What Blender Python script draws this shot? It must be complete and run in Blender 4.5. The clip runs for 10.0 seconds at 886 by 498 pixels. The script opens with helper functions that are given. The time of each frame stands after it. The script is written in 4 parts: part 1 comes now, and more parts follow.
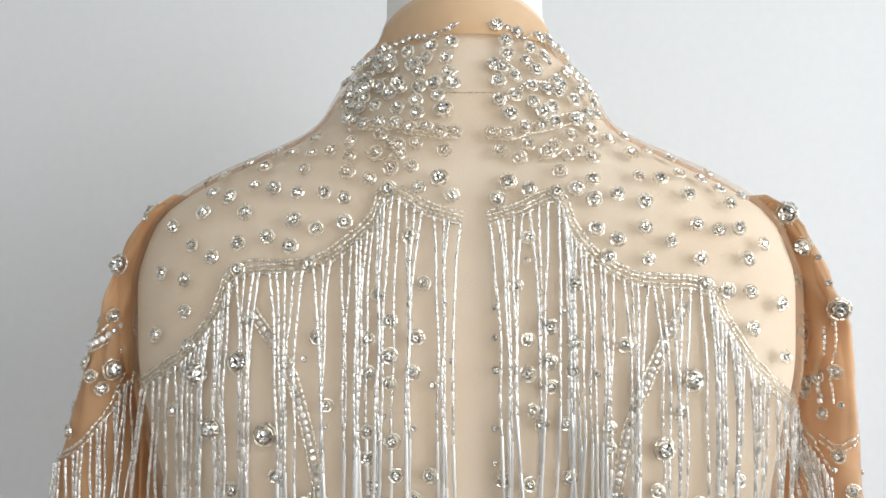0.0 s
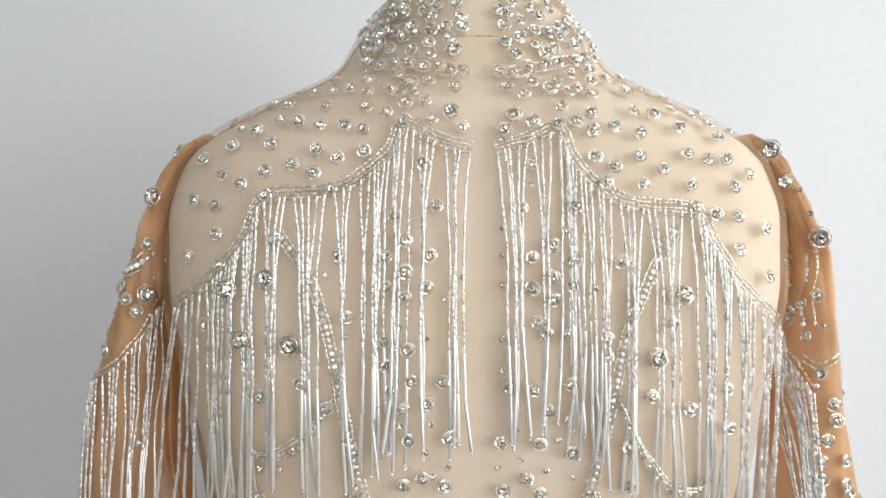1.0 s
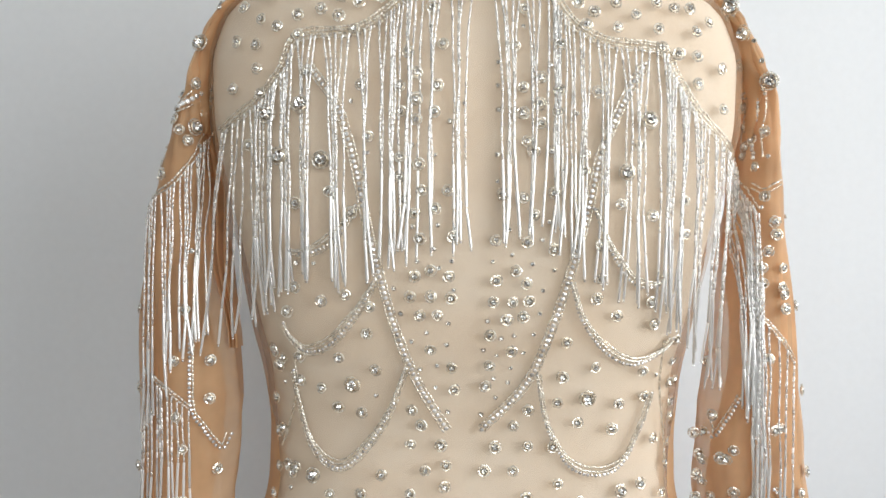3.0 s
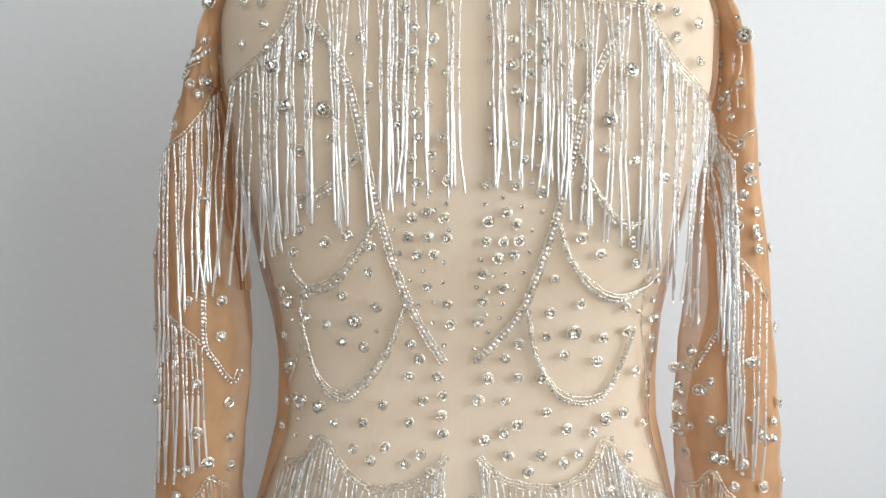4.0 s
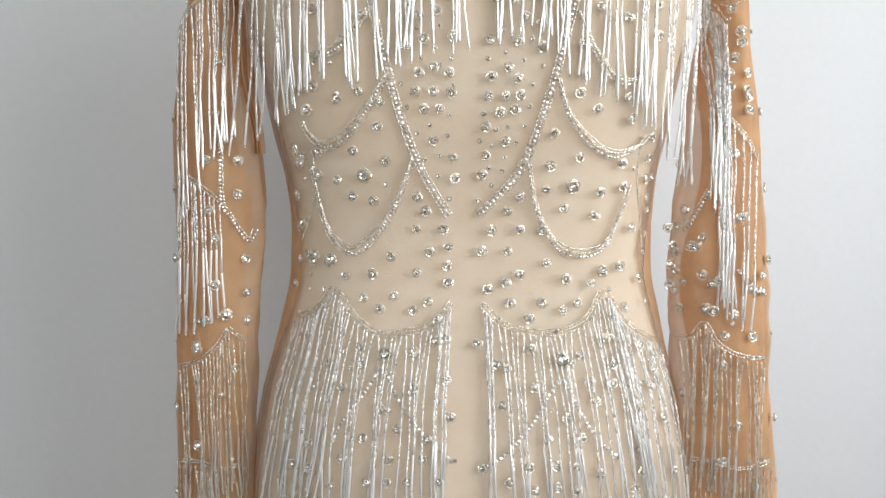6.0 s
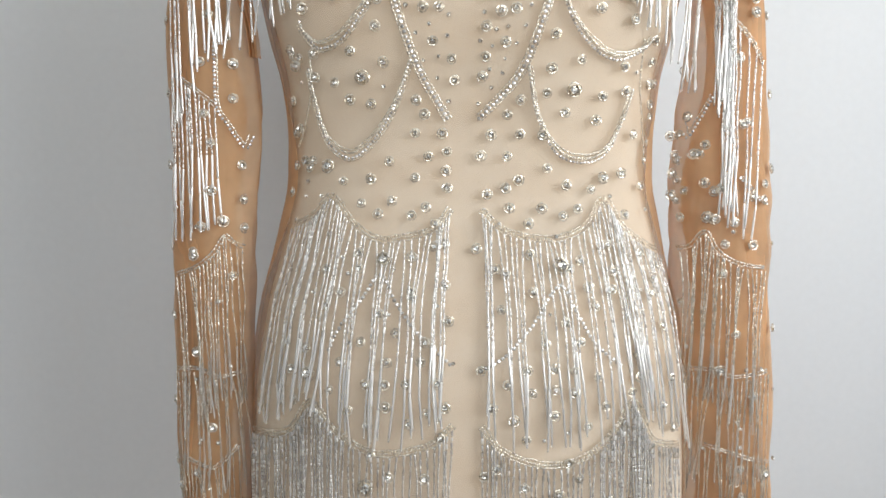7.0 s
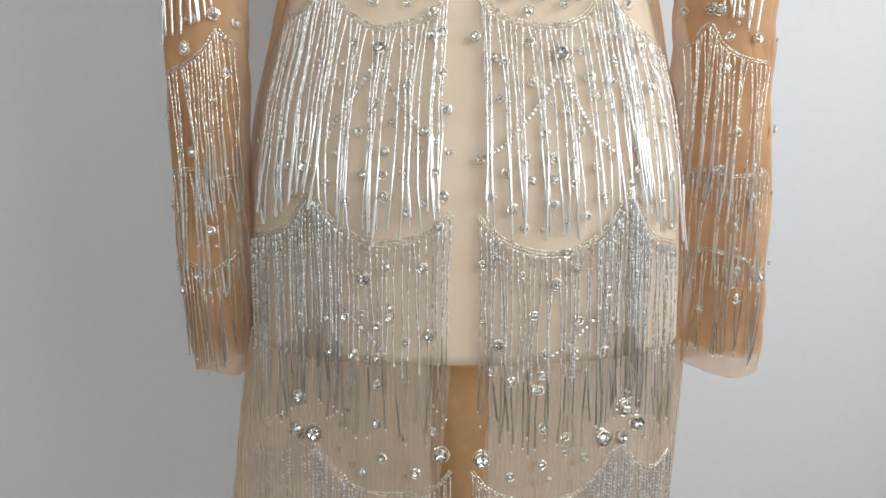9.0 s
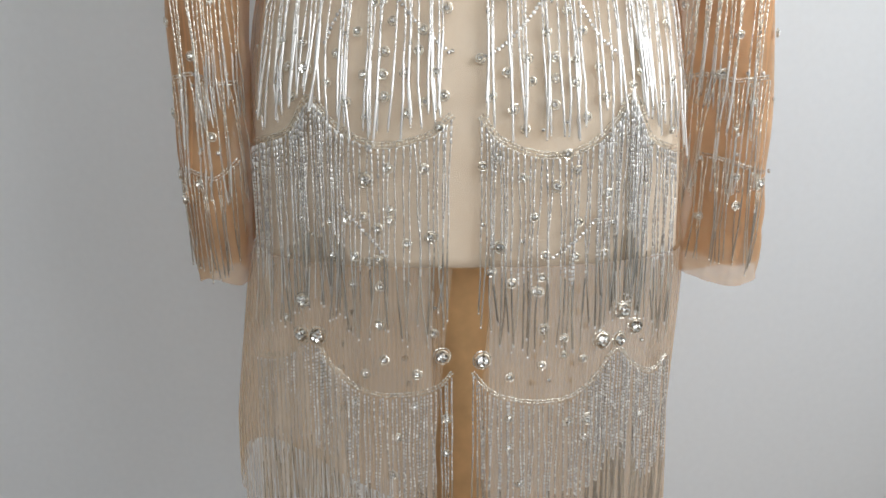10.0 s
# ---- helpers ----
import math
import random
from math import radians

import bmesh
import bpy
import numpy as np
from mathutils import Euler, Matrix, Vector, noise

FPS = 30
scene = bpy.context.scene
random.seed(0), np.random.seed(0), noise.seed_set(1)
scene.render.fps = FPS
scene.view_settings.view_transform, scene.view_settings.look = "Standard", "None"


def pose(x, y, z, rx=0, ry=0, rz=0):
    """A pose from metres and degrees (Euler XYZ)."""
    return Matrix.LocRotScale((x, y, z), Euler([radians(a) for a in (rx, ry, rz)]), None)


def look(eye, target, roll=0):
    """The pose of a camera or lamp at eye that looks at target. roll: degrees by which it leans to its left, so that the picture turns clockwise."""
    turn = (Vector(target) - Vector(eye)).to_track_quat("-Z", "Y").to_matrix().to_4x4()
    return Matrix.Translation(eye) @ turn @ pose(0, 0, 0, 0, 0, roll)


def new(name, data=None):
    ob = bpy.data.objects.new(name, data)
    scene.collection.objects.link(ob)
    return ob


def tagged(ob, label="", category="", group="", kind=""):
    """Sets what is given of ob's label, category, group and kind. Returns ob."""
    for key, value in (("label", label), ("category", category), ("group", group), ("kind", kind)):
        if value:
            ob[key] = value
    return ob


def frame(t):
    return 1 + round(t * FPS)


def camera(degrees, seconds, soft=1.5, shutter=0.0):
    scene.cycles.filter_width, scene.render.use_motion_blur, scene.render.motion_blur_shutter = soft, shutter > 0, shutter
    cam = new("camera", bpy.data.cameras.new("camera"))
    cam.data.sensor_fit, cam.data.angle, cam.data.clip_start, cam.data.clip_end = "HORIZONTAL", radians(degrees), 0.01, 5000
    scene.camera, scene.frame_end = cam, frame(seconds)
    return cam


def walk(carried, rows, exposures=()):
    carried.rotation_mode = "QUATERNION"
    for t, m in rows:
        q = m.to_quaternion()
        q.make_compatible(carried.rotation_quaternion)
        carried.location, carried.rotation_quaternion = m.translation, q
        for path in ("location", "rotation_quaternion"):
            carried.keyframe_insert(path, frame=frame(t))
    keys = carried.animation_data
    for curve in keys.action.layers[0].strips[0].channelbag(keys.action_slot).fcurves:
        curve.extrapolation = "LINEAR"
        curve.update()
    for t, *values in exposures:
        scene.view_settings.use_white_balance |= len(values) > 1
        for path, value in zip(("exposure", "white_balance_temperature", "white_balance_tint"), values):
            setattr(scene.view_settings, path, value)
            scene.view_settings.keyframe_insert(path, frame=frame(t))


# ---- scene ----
cam = camera(66.0, 10.0)
METRES, EYE, TILT, LEAN, TURN = 0.58, 1.28, 2.0, 0.0, 0.0
ROWS = [
    (0.0, 0.0, 0.0, 0.0, 0.0, 0.0, -0.0),
    (0.5, -0.0058, -0.0298, -0.0411, -0.15, 0.5, 0.06),
    (1.0, -0.013, -0.0567, -0.0885, -0.1, 0.84, 0.02),
    (1.5, -0.0224, -0.0869, -0.1342, -0.21, 0.35, -0.15),
    (2.0, -0.0266, -0.1242, -0.1744, -0.25, -0.84, -0.28),
    (2.5, -0.0244, -0.1647, -0.2151, -0.2, -1.82, -0.35),
    (4.0, -0.0176, -0.2686, -0.3073, -0.37, -3.6, -0.01),
    (4.5, -0.0202, -0.3008, -0.3435, -0.41, -3.58, 0.21),
    (5.0, -0.0229, -0.3276, -0.3906, -0.35, -3.45, 0.31),
    (6.5, -0.0228, -0.3348, -0.5391, -0.18, -6.12, 0.03),
    (7.0, -0.0231, -0.3321, -0.581, -0.29, -7.72, -0.06),
    (7.5, -0.024, -0.3354, -0.63, -0.4, -9.17, -0.1),
    (8.0, -0.0251, -0.3415, -0.6883, -0.48, -10.37, -0.04),
    (8.5, -0.0248, -0.3479, -0.7371, -0.5, -11.96, 0.04),
    (9.0, -0.024, -0.3582, -0.7843, -0.52, -13.33, 0.15),
    (9.5, -0.0245, -0.3714, -0.8251, -0.55, -14.93, 0.25),
    (10.0, -0.0263, -0.3861, -0.8661, -0.57, -16.58, 0.3),
]
walk(cam, [(t, pose(0, 0, EYE, TILT, LEAN, TURN) @ pose(METRES * x, METRES * y, METRES * z, 90 + pitch, roll, yaw)) for t, x, y, z, yaw, pitch, roll in ROWS])

# ---- light: daylight from a tall window on the right, sky outside, and an added fill behind ----
world = bpy.data.worlds.new("world")
scene.world = world
world.use_nodes = True
sky = world.node_tree.nodes.new("ShaderNodeTexSky")
sky.sky_type, sky.sun_disc, sky.sun_elevation, sky.sun_rotation = "NISHITA", False, radians(40), radians(200)
world.node_tree.links.new(sky.outputs[0], world.node_tree.nodes["Background"].inputs[0])
world.node_tree.nodes["Background"].inputs[1].default_value = 0.12


def window_light(name, at, target, wide, high, watts, tint):
    lamp = bpy.data.lights.new(name, "AREA")
    lamp.shape, lamp.size, lamp.size_y, lamp.energy, lamp.color = "RECTANGLE", wide, high, watts, tint
    ob = new(name, lamp)
    ob.matrix_world = look(at, target)
    return ob


window_light("window_light", (1.23, -0.55, 1.45), (0.0, -0.55, 1.45), 1.5, 1.2, 30, (0.97, 0.985, 1.0))
# unseen warm fill added behind the camera, for the room's ambient light
window_light("fill_light_behind", (0.30, -2.56, 1.75), (0.30, 0.0, 1.75), 1.6, 1.3, 15, (1.0, 0.965, 0.90))
scene.view_settings.exposure = 0.0


# ---- materials ----
def material(name, colour, rough=0.6, metal=0.0, grain=0.0, grain_size=400.0, stain=0.0, stain_size=6.0, bump=0.0, island=0.0, sheer=0.0, coat=0.0, clear=0.0, stripes=0.0):
    m = bpy.data.materials.new(name)
    m.use_nodes = True
    nt = m.node_tree
    b = nt.nodes["Principled BSDF"]
    b.inputs["Roughness"].default_value, b.inputs["Metallic"].default_value = rough, metal
    b.inputs["Coat Weight"].default_value = coat
    co = nt.nodes.new("ShaderNodeTexCoord")

    def wave(size, detail):
        n = nt.nodes.new("ShaderNodeTexNoise")
        n.inputs["Scale"].default_value, n.inputs["Detail"].default_value = size, detail
        nt.links.new(co.outputs["Object"], n.inputs["Vector"])
        return n.outputs["Fac"]

    def mixed(fac, under, amount, low=0.25, high=0.75):
        """Multiply a colour by 1 +- amount, following fac."""
        r = nt.nodes.new("ShaderNodeMapRange")
        r.inputs["From Min"].default_value, r.inputs["From Max"].default_value = low, high
        r.inputs["To Min"].default_value, r.inputs["To Max"].default_value = 1 - amount, 1 + amount
        nt.links.new(fac, r.inputs["Value"])
        v = nt.nodes.new("ShaderNodeVectorMath")
        v.operation = "SCALE"
        nt.links.new(under, v.inputs[0])
        nt.links.new(r.outputs[0], v.inputs["Scale"])
        return v.outputs[0]

    rgb = nt.nodes.new("ShaderNodeRGB")
    rgb.outputs[0].default_value = (*colour, 1)
    out = rgb.outputs[0]
    fine = wave(grain_size, 3.0)
    if stain:
        out = mixed(wave(stain_size, 4.0), out, stain)
    if grain:
        out = mixed(fine, out, grain)
    if island:
        geo, info = nt.nodes.new("ShaderNodeNewGeometry"), nt.nodes.new("ShaderNodeObjectInfo")
        both, chance = nt.nodes.new("ShaderNodeMath"), nt.nodes.new("ShaderNodeMath")
        both.operation, chance.operation = "ADD", "FRACT"
        nt.links.new(geo.outputs["Random Per Island"], both.inputs[0])
        nt.links.new(info.outputs["Random"], both.inputs[1])
        nt.links.new(both.outputs[0], chance.inputs[0])
        out = mixed(chance.outputs[0], out, island, 0.0, 1.0)
        r = nt.nodes.new("ShaderNodeMapRange")
        r.inputs["To Min"].default_value, r.inputs["To Max"].default_value = rough * 0.5, rough * 2.2
        nt.links.new(chance.outputs[0], r.inputs["Value"])
        nt.links.new(r.outputs[0], b.inputs["Roughness"])
    nt.links.new(out, b.inputs["Base Color"])
    if bump:
        bp = nt.nodes.new("ShaderNodeBump")
        bp.inputs["Strength"].default_value, bp.inputs["Distance"].default_value = bump, 0.002
        nt.links.new(fine, bp.inputs["Height"])
        nt.links.new(bp.outputs[0], b.inputs["Normal"])
    if clear:
        # some beads are clearer than others and let the cloth show through
        split = nt.nodes.new("ShaderNodeMath")
        split.operation = "MULTIPLY"
        split.inputs[1].default_value = 7.31
        part_of = nt.nodes.new("ShaderNodeMath")
        part_of.operation = "FRACT"
        amount = nt.nodes.new("ShaderNodeMath")
        amount.operation = "MULTIPLY_ADD"
        amount.inputs[1].default_value, amount.inputs[2].default_value = clear, 0.5 * clear
        see = nt.nodes.new("ShaderNodeBsdfTransparent")
        see.inputs[0].default_value = (0.97, 0.97, 0.96, 1)
        glass = nt.nodes.new("ShaderNodeMixShader")
        nt.links.new(chance.outputs[0], split.inputs[0])
        nt.links.new(split.outputs[0], part_of.inputs[0])
        nt.links.new(part_of.outputs[0], amount.inputs[0])
        nt.links.new(amount.outputs[0], glass.inputs[0])
        nt.links.new(b.outputs[0], glass.inputs[1])
        nt.links.new(see.outputs[0], glass.inputs[2])
        nt.links.new(glass.outputs[0], nt.nodes["Material Output"].inputs["Surface"])
    if sheer:
        surface = nt.nodes["Material Output"].inputs["Surface"]
        thin = nt.nodes.new("ShaderNodeBsdfTranslucent")
        nt.links.new(out, thin.inputs["Color"])
        cloth = nt.nodes.new("ShaderNodeMixShader")
        cloth.inputs[0].default_value = 0.4
        nt.links.new(b.outputs[0], cloth.inputs[1])
        nt.links.new(thin.outputs[0], cloth.inputs[2])
        clear = nt.nodes.new("ShaderNodeBsdfTransparent")
        net = nt.nodes.new("ShaderNodeMixShader")
        r = nt.nodes.new("ShaderNodeMapRange")
        r.inputs["From Min"].default_value, r.inputs["From Max"].default_value = 0.3, 0.7
        r.inputs["To Min"].default_value, r.inputs["To Max"].default_value = 1 - sheer - 0.06, 1 - sheer + 0.06
        nt.links.new(wave(stain_size, 3.0), r.inputs["Value"])
        amount = r.outputs[0]
        if stripes:
            bands, add = nt.nodes.new("ShaderNodeTexWave"), nt.nodes.new("ShaderNodeMath")
            bands.bands_direction = "X"
            bands.inputs["Scale"].default_value, bands.inputs["Distortion"].default_value = 75.0, 0.6
            nt.links.new(co.outputs["Object"], bands.inputs["Vector"])
            add.operation = "MULTIPLY_ADD"
            add.inputs[1].default_value = stripes
            nt.links.new(bands.outputs["Fac"], add.inputs[0])
            nt.links.new(amount, add.inputs[2])
            amount = add.outputs[0]
        nt.links.new(amount, net.inputs[0])
        nt.links.new(clear.outputs[0], net.inputs[1])
        nt.links.new(cloth.outputs[0], net.inputs[2])
        nt.links.new(net.outputs[0], surface)
    return m


PLASTER = material("plaster", (0.76, 0.785, 0.805), 0.85, grain=0.015, grain_size=90, stain=0.02, stain_size=1.5, bump=0.05)
FLOORING = material("floorboards", (0.34, 0.27, 0.20), 0.5, grain=0.12, grain_size=40, stain=0.1)
LINEN = material("linen", (0.80, 0.718, 0.60), 0.9, grain=0.04, grain_size=900, stain=0.03, stain_size=9, bump=0.15)
WHITE_CAP = material("white_cap", (0.82, 0.80, 0.77), 0.6, stain=0.03)
WOOD = material("pole_wood", (0.66, 0.41, 0.20), 0.5, grain=0.10, grain_size=60, stain=0.10, stain_size=12)
NUDE_NET = material("nude_net", (0.74, 0.56, 0.39), 0.8, sheer=0.76, stain=0.06, stain_size=25)
PANEL_NET = material("panel_net", (0.79, 0.66, 0.515), 0.8, sheer=0.72, stain=0.06, stain_size=25, stripes=0.10)
SLEEVE_NET = material("sleeve_net", (0.79, 0.50, 0.27), 0.75, sheer=0.31, stain=0.12, stain_size=22)
SLEEVE_THIN = material("thin_sleeve_net", (0.77, 0.53, 0.31), 0.75, sheer=0.43, stain=0.12, stain_size=22)
SKIRT_NET = material("skirt_net", (0.78, 0.56, 0.34), 0.75, sheer=0.42, stain=0.08, stain_size=18)
COLLAR_NET = material("collar_net", (0.80, 0.56, 0.33), 0.75, sheer=0.30, stain=0.06, stain_size=22)
BEAD = material("silver_lined_bead", (0.95, 0.94, 0.915), 0.13, metal=0.55, island=0.28, clear=0.34)
BUGLE = material("bugle_bead", (0.95, 0.94, 0.92), 0.15, metal=0.6, island=0.10, clear=0.20)
TRIM_BEAD = material("champagne_bead", (0.92, 0.87, 0.77), 0.11, metal=0.6, island=0.25, clear=0.36)
# each facet's random tone stands in for reflections inside the stone
CRYSTAL = material("crystal", (0.80, 0.785, 0.755), 0.07, metal=1.0, island=0.55)
SETTING = material("silver_setting", (0.66, 0.60, 0.50), 0.22, metal=1.0, island=0.2)
FINE_BEAD = material("fine_clear_bead", (0.96, 0.95, 0.92), 0.10, metal=0.4, island=0.30, clear=0.26)
CHAIN_STONE = material("chain_stone", (0.90, 0.89, 0.87), 0.10, metal=0.65, island=0.4)
# greyer than the other bugles; used on skirt, hem and cuff fringes
GREY_BUGLE = material("grey_bugle_bead", (0.74, 0.72, 0.675), 0.12, metal=0.85, island=0.3, clear=0.30)
# dark core whose colour stands in for shade and dark reflections between beads
SHADE_THREAD = material("shade_thread", (0.17, 0.15, 0.125), 0.6, grain=0.1)
CLEAR_BUGLE = material("clear_bugle_bead", (0.92, 0.905, 0.87), 0.12, metal=0.7, island=0.2, clear=0.52)


# ---- the figure: one set of cross-sections serves the form, the cloth and all that is sewn on ----
CX = 0.015
LEVELS = [0.30, 0.38, 0.57, 0.61, 0.67, 0.756, 0.826, 0.875, 0.93, 0.975, 1.03, 1.06, 1.12, 1.22, 1.28, 1.318, 1.336, 1.352, 1.366, 1.376, 1.40, 1.425, 1.445, 1.47]
WIDTHS = [0.228, 0.226, 0.216, 0.211, 0.210, 0.206, 0.194, 0.180, 0.167, 0.167, 0.171, 0.178, 0.191, 0.215, 0.220, 0.207, 0.179, 0.144, 0.112, 0.098, 0.088, 0.067, 0.056, 0.052]
BACKS = [0.348, 0.350, 0.355, 0.358, 0.361, 0.366, 0.382, 0.395, 0.406, 0.408, 0.401, 0.394, 0.386, 0.383, 0.386, 0.389, 0.391, 0.394, 0.398, 0.400, 0.405, 0.411, 0.416, 0.422]
FRONTS = [0.600, 0.600, 0.596, 0.594, 0.592, 0.588, 0.578, 0.568, 0.560, 0.560, 0.566, 0.575, 0.595, 0.610, 0.590, 0.565, 0.555, 0.545, 0.538, 0.535, 0.53, 0.53, 0.53, 0.53]
POWERS = [2.4, 2.4, 2.4, 2.4, 2.4, 2.4, 2.6, 2.8, 2.9, 3.0, 3.2, 3.4, 4.0, 4.2, 3.5, 3.0, 2.6, 2.3, 2.2, 2.1, 2.0, 2.0, 2.0, 2.0]


def level(table, z):
    """A table's value at height z, eased between its levels."""
    return sum(float(np.interp(z + o, LEVELS, table)) for o in (-0.010, -0.005, 0.0, 0.005, 0.010)) / 5


def back(x, z):
    """The y of the figure's back at x, z."""
    w, b, f, n = (level(tab, z) for tab in (WIDTHS, BACKS, FRONTS, POWERS))
    r = min(abs(x - CX) / w, 0.995)
    mid = (b + f) / 2
    return mid - (mid - b) * (1 - r ** n) ** (1 / n)


# the sleeves: outer and inner edges (sideways from CX) of the one and the other, middle y and half depth
ARM_Z = [0.575, 0.62, 0.70, 0.80, 0.90, 1.00, 1.08, 1.16, 1.22, 1.25, 1.28, 1.31, 1.325, 1.337]
ARM_OUT = {-1: [0.268, 0.272, 0.276, 0.273, 0.272, 0.271, 0.271, 0.264, 0.246, 0.236, 0.223, 0.209, 0.199, 0.184],
           1: [0.291, 0.292, 0.288, 0.282, 0.276, 0.269, 0.262, 0.252, 0.247, 0.243, 0.234, 0.219, 0.206, 0.186]}
ARM_IN = {-1: [0.222, 0.213, 0.208, 0.204, 0.200, 0.191, 0.197, 0.210, 0.214, 0.214, 0.211, 0.199, 0.186, 0.170],
          1: [0.207, 0.207, 0.200, 0.189, 0.186, 0.188, 0.201, 0.215, 0.221, 0.222, 0.214, 0.201, 0.187, 0.172]}
ARM_Y = [0.455, 0.455, 0.455, 0.453, 0.452, 0.453, 0.455, 0.458, 0.460, 0.461, 0.461, 0.460, 0.458, 0.456]
ARM_D = [0.030, 0.032, 0.034, 0.034, 0.034, 0.034, 0.036, 0.037, 0.038, 0.038, 0.036, 0.032, 0.026, 0.014]


def arm(side, z):
    """Middle x, half width, middle y and half depth of a sleeve at height z; side is -1 or 1."""
    o, i, y, d = (float(np.interp(z, ARM_Z, tab)) for tab in (ARM_OUT[side], ARM_IN[side], ARM_Y, ARM_D))
    return CX + side * (o + i) / 2, (o - i) / 2, y, d


def arm_back(x, z):
    """The y of the nearer sleeve's back at x, z."""
    mx, w, y, d = arm(-1 if x < CX else 1, z)
    r = min(abs(x - mx) / w, 0.97)
    return y - d * math.sqrt(1 - r * r)


def over(x, z):
    """The y of whatever is foremost at x, z: the back, or a sleeve that hangs before it."""
    side = -1 if x < CX else 1
    if z < 1.27:
        mx, w, y, d = arm(side, z)
        if abs(x - mx) < w:
            return min(back(x, z), arm_back(x, z))
    return back(x, z)


# ---- building helpers ----
def mesh_of(name, verts, faces, mats, slots=None, smooth=False):
    me = bpy.data.meshes.new(name)
    me.from_pydata([tuple(v) for v in verts], [], faces)
    for m in mats:
        me.materials.append(m)
    if slots is not None:
        me.polygons.foreach_set("material_index", slots)
    if smooth:
        me.polygons.foreach_set("use_smooth", [True] * len(faces))
    me.update()
    return me


def piece(name, me, parent=None, label="", m=None):
    """A mesh as a part under a thing or under a part; m is its pose in the world."""
    ob = new(name, me)
    if parent is not None:
        ob.parent = parent
        home = Matrix.Identity(4)
        up = parent
        while up is not None:
            home = up.matrix_basis.inverted() @ home if up.parent is None else home
            up = up.parent
        ob.matrix_parent_inverse = home if parent.parent is None else Matrix.Identity(4)
    if m is not None:
        ob.matrix_basis = m
    return tagged(ob, label)


def anchor(name, at, label, category):
    ob = new(name)
    ob.matrix_basis = Matrix.Translation(at)
    ob.empty_display_size = 0.05
    return tagged(ob, label, category)


def box(x0, x1, y0, y1, z0, z1):
    v = [(x, y, z) for x in (x0, x1) for y in (y0, y1) for z in (z0, z1)]
    f = [(0, 1, 3, 2), (4, 6, 7, 5), (0, 4, 5, 1), (2, 3, 7, 6), (0, 2, 6, 4), (1, 5, 7, 3)]
    return v, f


def boxes_mesh(name, parts, mat, bevel=0.0):
    vs, fs = [], []
    for p in parts:
        v, f = box(*p)
        fs += [tuple(i + len(vs) for i in q) for q in f]
        vs += v
    me = mesh_of(name, vs, fs, [mat])
    bm = bmesh.new()
    bm.from_mesh(me)
    bmesh.ops.recalc_face_normals(bm, faces=bm.faces)
    if bevel:
        bmesh.ops.bevel(bm, geom=list(bm.edges), offset=bevel, segments=2, affect="EDGES")
    bm.to_mesh(me)
    bm.free()
    return me


def lathe(name, profile, mat, at, sides=40, smooth=True):
    """A turned body from (radius, z) pairs about a vertical axis at (x, y)."""
    vs = [(at[0] + r * math.cos(2 * math.pi * k / sides), at[1] + r * math.sin(2 * math.pi * k / sides), z) for r, z in profile for k in range(sides)]
    fs = [(i * sides + k, i * sides + (k + 1) % sides, (i + 1) * sides + (k + 1) % sides, (i + 1) * sides + k) for i in range(len(profile) - 1) for k in range(sides)]
    return mesh_of(name, vs, fs, [mat], smooth=smooth)


def ring_at(z, grow, sides=96):
    """A cross-section of the figure at height z, grown outwards."""
    w, b, f, n = (level(tab, z) for tab in (WIDTHS, BACKS, FRONTS, POWERS))
    w, mid, d = w + grow, (b + f) / 2, (f - b) / 2 + grow
    out = []
    for k in range(sides):
        a = 2 * math.pi * k / sides
        c, s = math.cos(a), math.sin(a)
        out.append((CX + w * math.copysign(abs(c) ** (2 / n), c), mid + d * math.copysign(abs(s) ** (2 / n), s), z))
    return out


def figure_mesh(name, zs, grow, mat, closed=True, ripple=None, sides=96):
    vs, fs = [], []
    for i, z in enumerate(zs):
        ring = ring_at(z, grow(z) if callable(grow) else grow, sides)
        if ripple:
            ring = [ripple(Vector(p)) for p in ring]
        vs += ring
        if i:
            fs += [((i - 1) * sides + k, (i - 1) * sides + (k + 1) % sides, i * sides + (k + 1) % sides, i * sides + k) for k in range(sides)]
    if closed:
        fs.append(tuple(reversed(range(sides))))
        fs.append(tuple((len(zs) - 1) * sides + k for k in range(sides)))
    return mesh_of(name, vs, fs, [mat], smooth=True)


def on(surface, x, z, off=0.0):
    return Vector((x, surface(x, z) - off, z))


def normal_of(surface, x, z):
    e = 0.004
    dx = (surface(x + e, z) - surface(x - e, z)) / (2 * e)
    dz = (surface(x, z + e) - surface(x, z - e)) / (2 * e)
    dx, dz = max(-2.5, min(2.5, dx)), max(-1.5, min(1.5, dz))
    return Vector((dx, -1.0, dz)).normalized()


def smooth_path(points, step):
    """Points along a rounded line through the given (x, z) pairs, at even steps."""
    p = [Vector(q) for q in points]
    p = [2 * p[0] - p[1]] + p + [2 * p[-1] - p[-2]]
    fine = []
    for a, b, c, d in zip(p, p[1:], p[2:], p[3:]):
        for k in range(24):
            u = k / 24
            fine.append(0.5 * (2 * b + (c - a) * u + (2 * a - 5 * b + 4 * c - d) * u * u + (3 * b - a - 3 * c + d) * u ** 3))
    fine.append(p[-2])
    run = np.concatenate(([0.0], np.cumsum([(b - a).length for a, b in zip(fine, fine[1:])])))
    at = np.arange(0, run[-1], step)
    return [Vector((float(np.interp(s, run, [q[0] for q in fine])), float(np.interp(s, run, [q[1] for q in fine])))) for s in at]


BEAD_SIDES = 6


